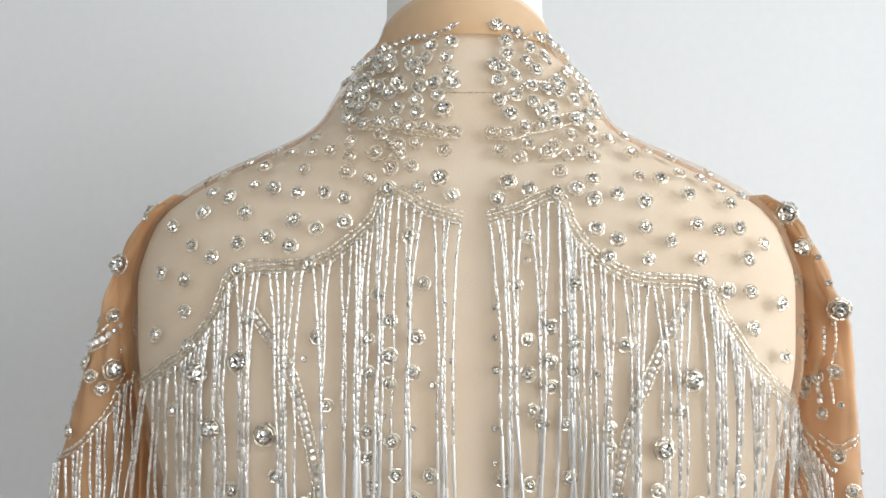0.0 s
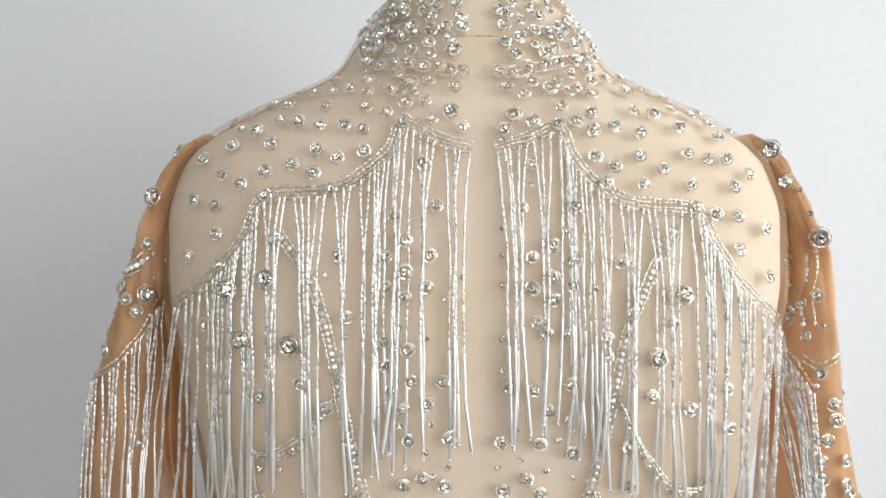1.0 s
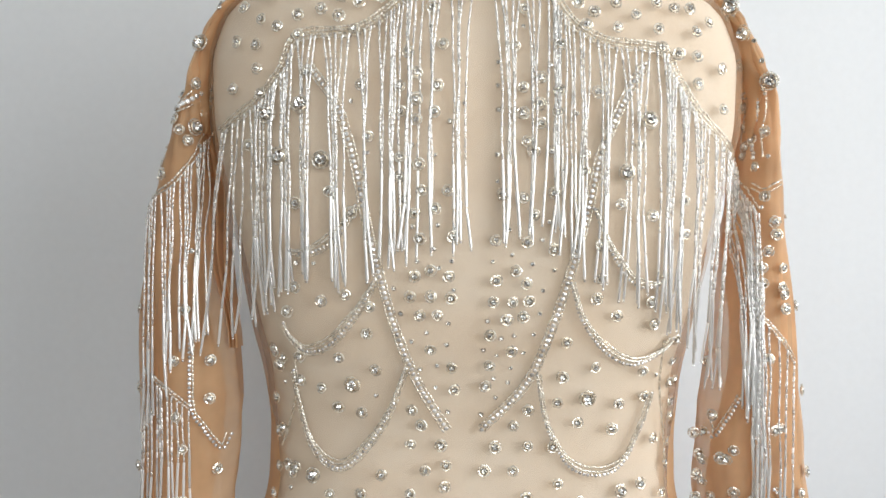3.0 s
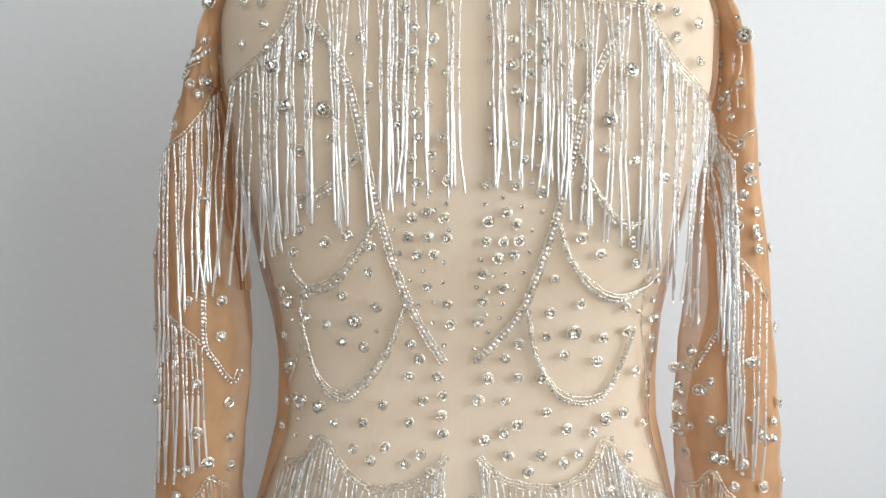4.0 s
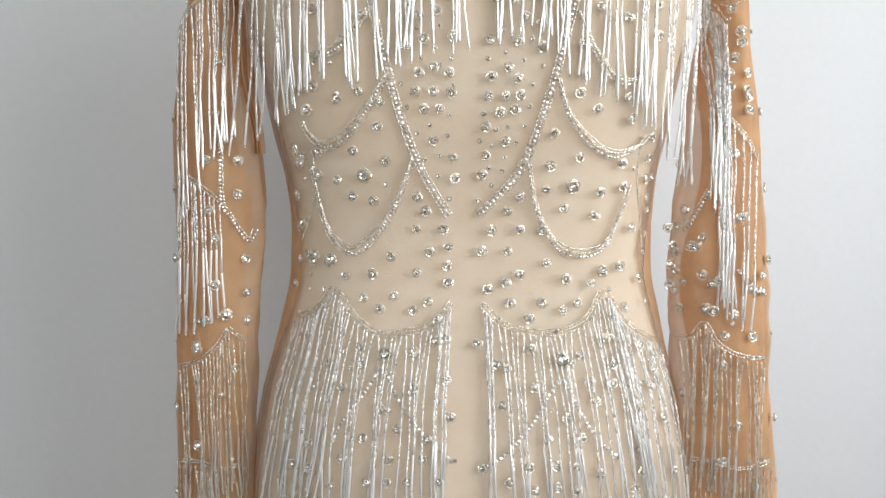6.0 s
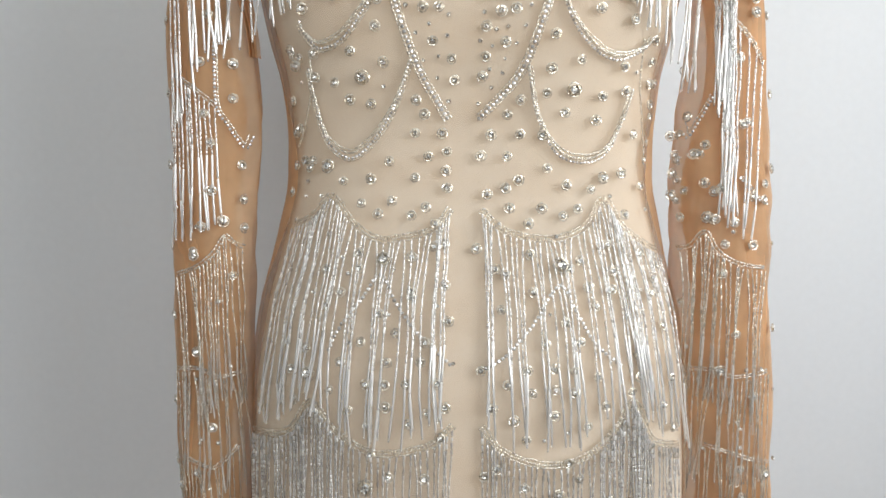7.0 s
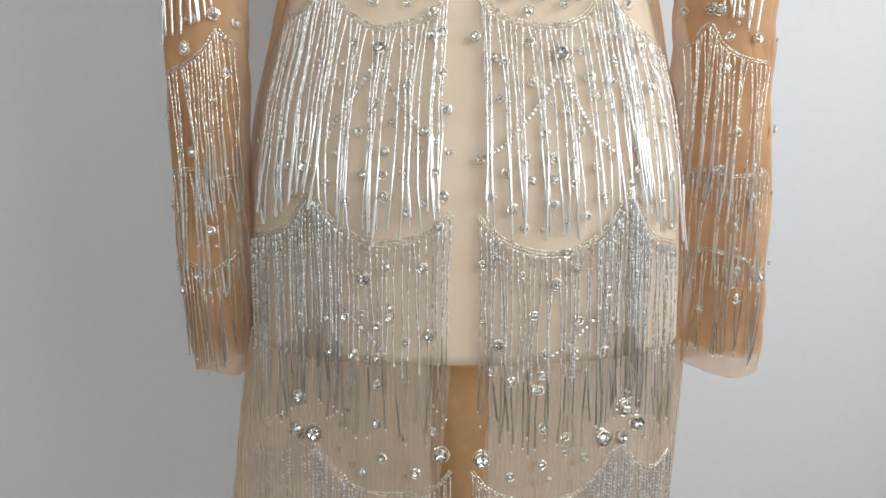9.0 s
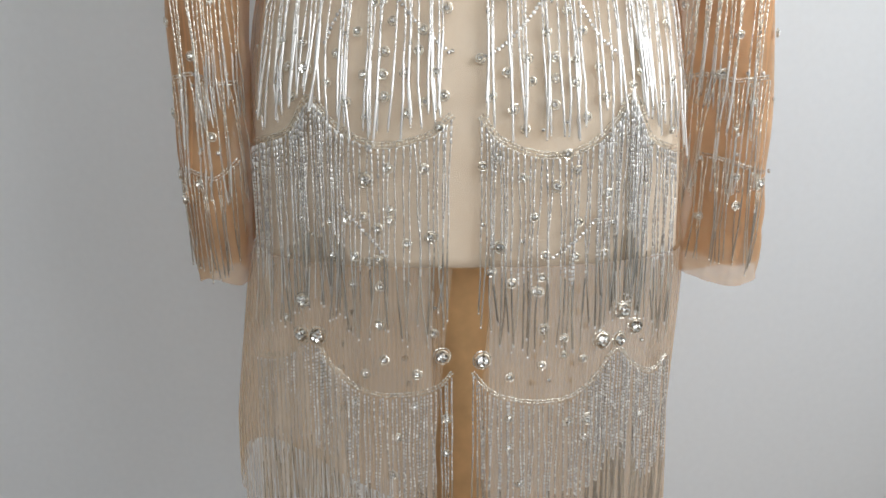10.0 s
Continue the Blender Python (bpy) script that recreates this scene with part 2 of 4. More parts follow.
def add_bead(vs, fs, a, b, r, sides=BEAD_SIDES, ends=0.93):
    """A short tube bead with rounded shoulders from a to b."""
    d = b - a
    u = d.orthogonal().normalized()
    w = d.normalized().cross(u)
    s = len(vs)
    for f, k in ((0.0, ends), (0.06, 1.0), (0.94, 1.0), (1.0, ends)):
        c = a + d * f
        for i in range(sides):
            t = 2 * math.pi * i / sides
            vs.append(c + (u * math.cos(t) + w * math.sin(t)) * (r * k))
    for j in range(3):
        for i in range(sides):
            fs.append((s + j * sides + i, s + j * sides + (i + 1) % sides, s + (j + 1) * sides + (i + 1) % sides, s + (j + 1) * sides + i))


def add_ball(vs, fs, c, r, sides=6):
    s = len(vs)
    vs.append(c + Vector((0, 0, r)))
    for lat in (0.6, -0.6):
        for i in range(sides):
            t = 2 * math.pi * i / sides
            vs.append(c + Vector((0.8 * r * math.cos(t), 0.8 * r * math.sin(t), lat * r)))
    vs.append(c + Vector((0, 0, -r)))
    for i in range(sides):
        j = (i + 1) % sides
        fs += [(s, s + 1 + i, s + 1 + j), (s + 1 + i, s + 1 + sides + i, s + 1 + sides + j, s + 1 + j), (s + 1 + sides + i, s + 1 + 2 * sides, s + 1 + sides + j)]


def strand_geometry(vs, fs, slots, surface, x, z, length, lean, bead=0.0035, r=0.0009, bugle=0.028, spread=None, rng=random, off=0.004, stick=0.00105, gap=0.0005, pull=0.0, head=0.0, thread=None):
    """One hanging string of small tube beads that ends in two long ones, resting on the surface under it; its head may be of larger beads."""
    step = 0.004
    n = int(length / step) + 2
    drape = over if surface is back else surface
    pts, y = [], surface(x, z) - off
    phase, sway = rng.uniform(0, 6.28), rng.uniform(0.0001, 0.0008)
    px = x
    for k in range(n):
        zz = z - k * step
        px += lean * step + (spread(px, zz) * step if spread else 0.0)
        xx = px + pull * (1 - math.exp(-k * step / 0.035)) + sway * math.sin(phase + k * 0.35) * min(1.0, k / 6)
        y = min(y + 0.0006, drape(xx, zz) - off) if k else y
        pts.append(Vector((xx, y, zz)))

    def at(s):
        k = min(int(s / step), n - 2)
        return pts[k].lerp(pts[k + 1], s / step - k)

    s, seeds = 0.0, length - 2 * bugle
    # the core shows in the gaps as painted dots of shade
    if thread is not None:
        stations = [at(min(seeds, 0.008 * k)) for k in range(int(seeds / 0.008) + 2)]
        for a, b in zip(stations, stations[1:]):
            if (b - a).length > 1e-5:
                f0 = len(fs)
                add_bead(vs, fs, a, b, 0.00042, 4, 1.0)
                slots += [thread] * (len(fs) - f0)
    while s < seeds:
        big = s < head
        ln = (0.0040 if big else bead) * rng.uniform(0.8, 1.2)
        f0 = len(fs)
        jog = Vector((rng.uniform(-0.00022, 0.00022), rng.uniform(-0.0002, 0.0002), 0))
        add_bead(vs, fs, at(s) + jog, at(s + ln) - jog, (0.00105 if big else r) * rng.uniform(0.86, 1.14))
        slots += [2 if big else 0] * (len(fs) - f0)
        s += ln + gap
    knee = rng.uniform(-0.11, 0.11)
    a = at(s)
    for k in range(2):
        d = (at(min(s + bugle, length)) - at(s)).normalized()
        d = (d + Vector((knee if k else 0.3 * knee, 0, 0))).normalized()
        b = a + d * bugle
        f0 = len(fs)
        add_bead(vs, fs, a, b, stick, 8, 0.9)
        slots += [1] * (len(fs) - f0)
        a, s = b + d * 0.0006, s + bugle
    f0 = len(fs)
    add_ball(vs, fs, a + Vector((0, 0, -0.0008)), 0.0011)
    slots += [0] * (len(fs) - f0)


def fringe(name, parent, surface, line, length, spacing, label, seed, joined=False, lean=0.0, spread=None, rows=2, r=0.00088, bead=0.0038, bugle=0.031, skip=0.0, off=0.0028, mats=None, stick=0.00105, dense=1.0, gap=0.0005, gather=0.6, head=0.0, thread=None):
    """A scalloped bead trim sewn along a line, with its strands hanging from it: of one length, or down to the (x, z) pairs given."""
    rng = random.Random(seed)
    vs, fs = [], []
    path = smooth_path(line, 0.0034)
    for row in range(rows):
        shift = (row - (rows - 1) / 2) * 0.0025
        pts = []
        for i, p in enumerate(path):
            q = path[min(i + 1, len(path) - 1)] - path[max(i - 1, 0)]
            side = Vector((-q[1], q[0])).normalized() if q.length else Vector((0, 1))
            s = p + side * (shift + rng.uniform(-0.0005, 0.0005))
            pts.append(on(surface, s[0], s[1], 0.0020))
        for a, b in zip(pts, pts[1:]):
            add_bead(vs, fs, a, a.lerp(b, rng.uniform(0.66, 0.86)), 0.00098 * rng.uniform(0.85, 1.15))
    trim = piece(name, mesh_of(name, vs, fs, [TRIM_BEAD], smooth=True), parent, label)
    starts = smooth_path(line, 0.001)
    s, jv, jf, js = spacing * 0.4, [], [], []
    centre, left = 0.0, 0
    while s < len(starts) * 0.001 - 0.001:
        p = starts[int(s / 0.001)]
        if left <= 0:
            left = rng.choice((1, 2, 3, 4, 5))
            centre = starts[min(len(starts) - 1, int((s + left * spacing / 2) / 0.001))][0] + rng.uniform(-0.0015, 0.0015)
        left -= 1
        pull = max(-0.006, min(0.006, (centre - p[0]) * gather * rng.uniform(0.6, 1.2)))
        if rng.random() >= skip:
            v, f, sl = (jv, jf, js) if joined else ([], [], [])
            if isinstance(length, list):
                ln = p[1] - 0.003 - float(np.interp(p[0], *zip(*length))) + rng.uniform(-0.008, 0.008)
            else:
                ln = length * rng.uniform(0.92, 1.05)
            strand_geometry(v, f, sl, surface, p[0], p[1] - 0.003, ln, (lean(p[0]) if callable(lean) else lean) + rng.uniform(-0.025, 0.025), bead, r, bugle * rng.uniform(0.92, 1.06), spread, rng, off + rng.uniform(0.0, 0.003), stick, gap, pull, head * rng.uniform(0.4, 1.3), thread)
            if not joined:
                piece("bead_strand", mesh_of("bead_strand", v, f, mats or [BEAD, BUGLE], sl, True), trim)
        s += spacing * rng.uniform(0.6, 1.4) * (dense if abs(p[0] - CX) > 0.105 else 1.0)
    if joined:
        tagged(piece("bead_fringe", mesh_of("bead_fringe", jv, jf, mats or [BEAD, BUGLE], js, True), trim), kind="stuff")
    return trim


def gem_mesh(name, r, petals, seed=1):
    """A cut round stone in a claw setting, ringed with small tube beads; it looks along +z. Each facet is a face of its own."""
    rng = random.Random(seed)
    vs, fs, slots = [], [], []

    def facet(*corners):
        fs.append(tuple(range(len(vs), len(vs) + len(corners))))
        vs.extend(Vector(c) for c in corners)
        slots.append(0)

    def at(k, rad, h, n=8):
        a = 2 * math.pi * k / n
        return (r * rad * math.cos(a), r * rad * math.sin(a), r * h)

    rim = [rng.uniform(0.92, 1.12) for k in range(8)]
    star = [(0.74 if k % 2 else 1.04) + rng.uniform(-0.07, 0.07) for k in range(8)]
    for k in range(8):
        n = (k + 1) % 8
        facet(at(k, 0.98, 0.62), at(k + 1, 0.98, 0.62), at(k + 0.5, 0.74, rim[k]))
        facet(at(k + 0.5, 0.74, rim[k]), at(k + 1, 0.98, 0.62), at(k + 1.5, 0.74, rim[n]))
        facet(at(k + 0.5, 0.74, rim[k]), at(k + 1.5, 0.74, rim[n]), at(k + 1, 0.42, star[n]))
        facet(at(k, 0.42, star[k]), at(k + 0.5, 0.74, rim[k]), at(k + 1, 0.42, star[n]))
        facet(at(k, 0.42, star[k]), at(k + 1, 0.42, star[n]), (r * 0.08, r * -0.05, r * 0.90))
    sides, spec = 12, [(0.80, 0.0), (1.02, 0.35), (1.10, 0.62), (0.97, 0.66)]
    s = len(vs)
    vs += [Vector(at(k, rad, h, sides)) for rad, h in spec for k in range(sides)]
    for i in range(3):
        fs += [(s + i * sides + k, s + i * sides + (k + 1) % sides, s + (i + 1) * sides + (k + 1) % sides, s + (i + 1) * sides + k) for k in range(sides)]
        slots += [1] * sides
    for k in range(4):
        d = Vector((math.cos(math.pi * (k / 2 + 0.25)), math.sin(math.pi * (k / 2 + 0.25)), 0))
        f0 = len(fs)
        add_bead(vs, fs, d * r * 1.10 + Vector((0, 0, r * 0.45)), d * r * 0.78 + Vector((0, 0, r * 1.04)), r * 0.13, 4)
        slots += [1] * (len(fs) - f0)
    for k in range(petals):
        t = 2 * math.pi * (k + rng.uniform(-0.12, 0.12)) / petals
        d, e = Vector((math.cos(t), math.sin(t), 0)), Vector((-math.sin(t), math.cos(t), 0))
        rad = r * 1.08 + 0.00085 + rng.uniform(-0.0001, 0.0003)
        ln = math.pi * rad / petals * 0.86
        c = d * rad + Vector((0, 0, rng.uniform(0.0008, 0.0016)))
        tip = Vector((0, 0, rng.uniform(-0.0004, 0.0004)))
        f0 = len(fs)
        add_bead(vs, fs, c - e * ln - tip, c + e * ln + tip, 0.00078, 6)
        slots += [2] * (len(fs) - f0)
    return mesh_of(name, vs, fs, [CRYSTAL, SETTING, TRIM_BEAD], slots)


GEMS = {size: [gem_mesh("rhinestone", r, petals, seed) for seed in range(4)] for size, r, petals in (("s", 0.00185, 0), ("m", 0.00270, 8), ("n", 0.0038, 11), ("l", 0.0049, 14), ("x", 0.0062, 17))}
rng_stones = random.Random(5)


def stones(parent, surface, spots, label=""):
    """Single sewn stones at (x, z) millimetres on a surface, each with its size."""
    for x, z, size in spots:
        x, z = x / 1000, z / 1000
        n = normal_of(surface, x, z)
        n = (n + Vector((rng_stones.uniform(-0.16, 0.16), 0, rng_stones.uniform(-0.16, 0.16)))).normalized()
        turn = n.to_track_quat("Z", "Y").to_matrix().to_4x4() @ pose(0, 0, 0, 0, 0, rng_stones.uniform(0, 90))
        k = rng_stones.uniform(0.9, 1.08)
        piece("rhinestone", rng_stones.choice(GEMS[size]), parent, label, Matrix.Translation(on(surface, x, z, 0.0024)) @ turn @ Matrix.Scale(k, 4))


def chain(name, parent, surface, line, label, rows=2, r=0.0015, edge=True, seed=1, off=0.0025, drop=0.0, pitch=2.15):
    """A cup chain of small stones along a line, edged with a thread of tube beads."""
    rng = random.Random(seed)
    vs, fs, slots = [], [], []
    path = smooth_path(line, r * pitch)
    spec = [(r * 0.75, 0.0), (r * 1.0, r * 0.5), (r * 0.8, r * 0.85), (r * 0.45, r * 1.0)]
    for row in range(rows):
        shift = (row - (rows - 1) / 2) * r * 2.2
        for i, p in enumerate(path):
            q = path[min(i + 1, len(path) - 1)] - path[max(i - 1, 0)]
            side = Vector((-q[1], q[0])).normalized() if q.length else Vector((0, 1))
            c = p + side * (shift + rng.uniform(-0.0002, 0.0002))
            n = normal_of(surface, c[0], c[1])
            n = (n + Vector((rng.uniform(-0.2, 0.2), 0, rng.uniform(-0.2, 0.2)))).normalized()
            m = Matrix.Translation(on(surface, c[0], c[1], off - 0.001)) @ n.to_track_quat("Z", "Y").to_matrix().to_4x4() @ pose(0, 0, 0, 0, 0, rng.uniform(0, 60))
            s = len(vs)
            for rad, h in spec:
                vs += [m @ Vector((rad * math.cos(math.pi * k / 3), rad * math.sin(math.pi * k / 3), h)) for k in range(6)]
            for j in range(3):
                fs += [(s + j * 6 + k, s + j * 6 + (k + 1) % 6, s + j * 6 + 6 + (k + 1) % 6, s + j * 6 + 6 + k) for k in range(6)]
                slots += [1 if j == 0 else 0] * 6
            fs.append(tuple(s + 18 + k for k in range(6)))
            slots.append(0)
    ob = tagged(piece(name, mesh_of(name, vs, fs, [CHAIN_STONE, SETTING], slots), parent, label), kind="stuff")
    if edge:
        for sgn in ((-1, 1) if edge == 2 else (1,)):
            bead_line("bead_edging", ob, surface, line, sgn * (rows * r * 1.1 + 0.0009), seed + sgn)
    if drop:
        bead_line("bead_swag_thread", ob, surface, line, 0.0, seed + 7, drop=drop, off=0.004)
        bead_line("bead_swag_thread", ob, surface, line, 0.0, seed + 8, drop=drop * 0.55, off=0.005)
    return ob


def bead_line(name, parent, surface, line, shift=0.0, seed=1, label="", r=0.0009, bead=0.0034, off=0.002, drop=0.0):
    """A single thread of tube beads along a line; drop lets its middle hang lower."""
    rng = random.Random(seed)
    vs, fs = [], []
    path = smooth_path(line, bead)
    pts = []
    for i, p in enumerate(path):
        q = path[min(i + 1, len(path) - 1)] - path[max(i - 1, 0)]
        side = Vector((-q[1], q[0])).normalized() if q.length else Vector((0, 1))
        c = p + side * (shift + rng.uniform(-0.0003, 0.0003)) - Vector((0, drop * math.sin(math.pi * i / max(1, len(path) - 1))))
        pts.append(on(surface, c[0], c[1], off))
    for a, b in zip(pts, pts[1:]):
        add_bead(vs, fs, a, a.lerp(b, rng.uniform(0.7, 0.9)), r * rng.uniform(0.88, 1.1))
    return tagged(piece(name, mesh_of(name, vs, fs, [TRIM_BEAD], smooth=True), parent, label), kind="stuff")


# ---- the room ----
def structure(name, me, label, category):
    return tagged(piece(name, me), label, category, kind="structure")


structure("floor", boxes_mesh("floor", [(-2.5, 1.35, -2.7, 0.9, -0.1, 0.0)], FLOORING), "brown wooden floor of the room", "floor")
structure("ceiling", boxes_mesh("ceiling", [(-2.5, 1.35, -2.7, 0.9, 2.7, 2.8)], PLASTER), "plain white plastered ceiling", "ceiling")
structure("wall_north", boxes_mesh("wall_north", [(-2.5, 1.35, 0.8, 0.9, 0.0, 2.7)], PLASTER), "plain pale grey wall behind the form", "wall")
structure("wall_west", boxes_mesh("wall_west", [(-2.5, -2.4, -2.6, 0.8, 0.0, 2.7)], PLASTER), "plain pale wall", "wall")
structure("wall_east", boxes_mesh("wall_east", [(1.25, 1.35, -2.6, -1.31, 0, 2.7), (1.25, 1.35, 0.21, 0.8, 0, 2.7), (1.25, 1.35, -1.31, 0.21, 0, 0.84), (1.25, 1.35, -1.31, 0.21, 2.06, 2.7)], PLASTER), "plain pale wall with a window opening", "wall")
# unseen wall; its opening is added to match the fill lamp
structure("wall_south", boxes_mesh("wall_south", [(-2.5, -0.61, -2.7, -2.6, 0, 2.7), (1.11, 1.35, -2.7, -2.6, 0, 2.7), (-0.61, 1.11, -2.7, -2.6, 0, 1.09), (-0.61, 1.11, -2.7, -2.6, 2.41, 2.7)], PLASTER), "plain pale wall with a window opening", "wall")

# ---- the dress form ----
FORM_BOTTOM = 0.606
form = anchor("dress_form", (CX, 0.47, 0.0), "cream linen dress form on a wooden pole, wearing the gown", "dress form")
zs = [FORM_BOTTOM + (1.43 - FORM_BOTTOM) * k / 90 for k in range(91)]
piece("torso", figure_mesh("torso", zs, -0.003, LINEN), form)
piece("neck_cap", figure_mesh("neck_cap", [1.4301, 1.433, 1.455, 1.475, 1.49, 1.497], lambda z: {1.4301: -0.003, 1.433: -0.0005, 1.455: 0.0, 1.475: 0.002, 1.49: -0.004}.get(z, -0.014), WHITE_CAP), form, "white neck cap")
sv, sf = [], []
for k in range(36):
    x0, x1 = CX - 0.021 + 0.0015 * k, CX - 0.021 + 0.0015 * (k + 1)
    add_bead(sv, sf, on(back, x0, 1.3880, -0.0028), on(back, x1, 1.3880, -0.0028), 0.0004, 5, 1.0)
piece("neck_seam", mesh_of("neck_seam", sv, sf, [SETTING], smooth=True), form, "thin stitched neck seam")
piece("pole", lathe("pole", [(0.0, 0.0), (0.030, 0.0), (0.030, 0.59), (0.0315, 0.595), (0.0315, FORM_BOTTOM + 0.01), (0.0, FORM_BOTTOM + 0.01)], WOOD, (CX - 0.007, 0.46)), form, "brown wooden pole")

# ---- the gown ----
gown = anchor("beaded_gown", (CX, 0.47, 0.40), "sheer nude gown with silver bead fringe and rhinestones", "dress")


def crease(p):
    """Slight wrinkles of thin cloth."""
    n = noise.noise(Vector((p.x * 14, p.y * 14, p.z * 9))) * 0.0012
    d = Vector((p.x - CX, p.y - 0.47, 0)).normalized()
    return p + d * n


def loose(z):
    """How far the net stands off the form, most over shoulder, nape and waist."""
    return 0.0012 + 0.0015 * math.exp(-((z - 0.93) / 0.07) ** 2) + 0.006 * math.exp(-((z - 1.35) / 0.022) ** 2) + 0.001 * math.exp(-((z - 1.41) / 0.02) ** 2)


zs = [0.606 + (1.43 - 0.606) * k / 110 for k in range(111)]
bodice = piece("bodice", figure_mesh("bodice", zs, loose, NUDE_NET, closed=False, ripple=crease), gown, "sheer nude net bodice")


def collar_dip(p):
    """The collar's top edge lies lower at the sides than at the nape."""
    q = crease(p)
    up = max(0.0, (q.z - 1.425) / 0.033)
    away = min(1.0, abs(q.x - CX) / 0.06)
    q.z -= 0.017 * up * away ** 2
    return q


zs = [1.425 + 0.033 * k / 10 for k in range(11)]
collar = piece("collar", figure_mesh("collar", zs, lambda z: 0.003 + 0.05 * (z - 1.425), COLLAR_NET, closed=False, ripple=collar_dip), gown, "folded nude net stand collar")


def skirt_mesh(side):
    """Half of the skirt's back, from its slit round to the side."""
    vs, fs, cols = [], [], 56
    rows = 40
    for i in range(rows + 1):
        for k in range(cols + 1):
            u = k / cols
            a = -math.pi / 2 + side * (0.05 + u * (math.pi / 2 + 0.15))
            low = 0.30 + 0.062 * u if side < 0 else 0.27
            z = 0.606 + (low - 0.606) * i / rows
            w, b, f, n = (level(tab, z) for tab in (WIDTHS, BACKS, FRONTS, POWERS))
            c, s = math.cos(a), math.sin(a)
            fold = 0.002 * math.sin(u * 60 + 1.3 * math.sin(z * 20)) * min(1, i / 15)
            vs.append((CX - min(0.0155, 0.09 * (0.606 - z)) + (w + 0.0012 + fold) * math.copysign(abs(c) ** (2 / n), c), (b + f) / 2 + ((f - b) / 2 + 0.0012 + fold) * math.copysign(abs(s) ** (2 / n), s), z))
    for i in range(rows):
        for k in range(cols):
            a = i * (cols + 1) + k
            fs.append((a, a + 1, a + cols + 2, a + cols + 1))
    return mesh_of("skirt_panel", vs, fs, [PANEL_NET], smooth=True)


skirt = piece("skirt_panel", skirt_mesh(-1), gown, "sheer nude net skirt panel")
skirt_right = piece("skirt_panel", skirt_mesh(1), gown, "sheer nude net skirt panel")


def front_mesh():
    """The gown's front, of doubled net, which wraps a little round the sides to the back."""
    vs, fs, cols = [], [], 60
    zs = [0.606 + (1.425 - 0.606) * k / 100 for k in range(101)]
    for i, z in enumerate(zs):
        wrap = -0.06 + 0.16 * min(1.0, max(0.0, (1.18 - z) / 0.06))  + 0.42 * math.exp(-((z - 1.355) / 0.025) ** 2)
        w, b, f, n = (level(tab, z) for tab in (WIDTHS, BACKS, FRONTS, POWERS))
        for k in range(cols + 1):
            near, far = (wrap + part * math.exp(-((z - 0.95) / 0.11) ** 2) for part in (0.40, 0.40))
            a = -near + (math.pi + near + far) * k / cols
            c, s = math.cos(a), math.sin(a)
            g = 0.0035 + 0.0012 * math.sin(3 * z * 9 + k * 0.5)
            vs.append((CX + (w + g) * math.copysign(abs(c) ** (2 / n), c), (b + f) / 2 + ((f - b) / 2 + g) * math.copysign(abs(s) ** (2 / n), s), z))
        if i:
            fs += [((i - 1) * (cols + 1) + k, (i - 1) * (cols + 1) + k + 1, i * (cols + 1) + k + 1, i * (cols + 1) + k) for k in range(cols)]
    return mesh_of("front_panel", vs, fs, [SLEEVE_NET], smooth=True)


def skirt_front_mesh():
    """The skirt's front, hanging lower in the middle than at the sides."""
    vs, fs, cols, rows = [], [], 60, 30
    for i in range(rows + 1):
        for k in range(cols + 1):
            a = -0.25 + (math.pi + 0.5) * k / cols
            low = 0.19 + 0.175 * abs(math.cos(a)) ** 1.5 if math.cos(a) < 0 else 0.13
            z = 0.606 + (low - 0.606) * i / rows
            w, b, f, n = (level(tab, z) for tab in (WIDTHS, BACKS, FRONTS, POWERS))
            c, s = math.cos(a), math.sin(a)
            g = 0.0035 + 0.002 * math.sin(k * 0.9 + 7 * z) * i / rows
            vs.append((CX - min(0.0155, 0.09 * (0.606 - z)) + (w + g) * math.copysign(abs(c) ** (2 / n), c), (b + f) / 2 + ((f - b) / 2 + g) * math.copysign(abs(s) ** (2 / n), s), z))
        if i:
            fs += [((i - 1) * (cols + 1) + k, (i - 1) * (cols + 1) + k + 1, i * (cols + 1) + k + 1, i * (cols + 1) + k) for k in range(cols)]
    return mesh_of("skirt_front", vs, fs, [SKIRT_NET], smooth=True)


skirt_front = piece("skirt_front", skirt_front_mesh(), gown, "sheer nude net skirt front")
front = piece("front_panel", front_mesh(), gown, "doubled tan net front panel")


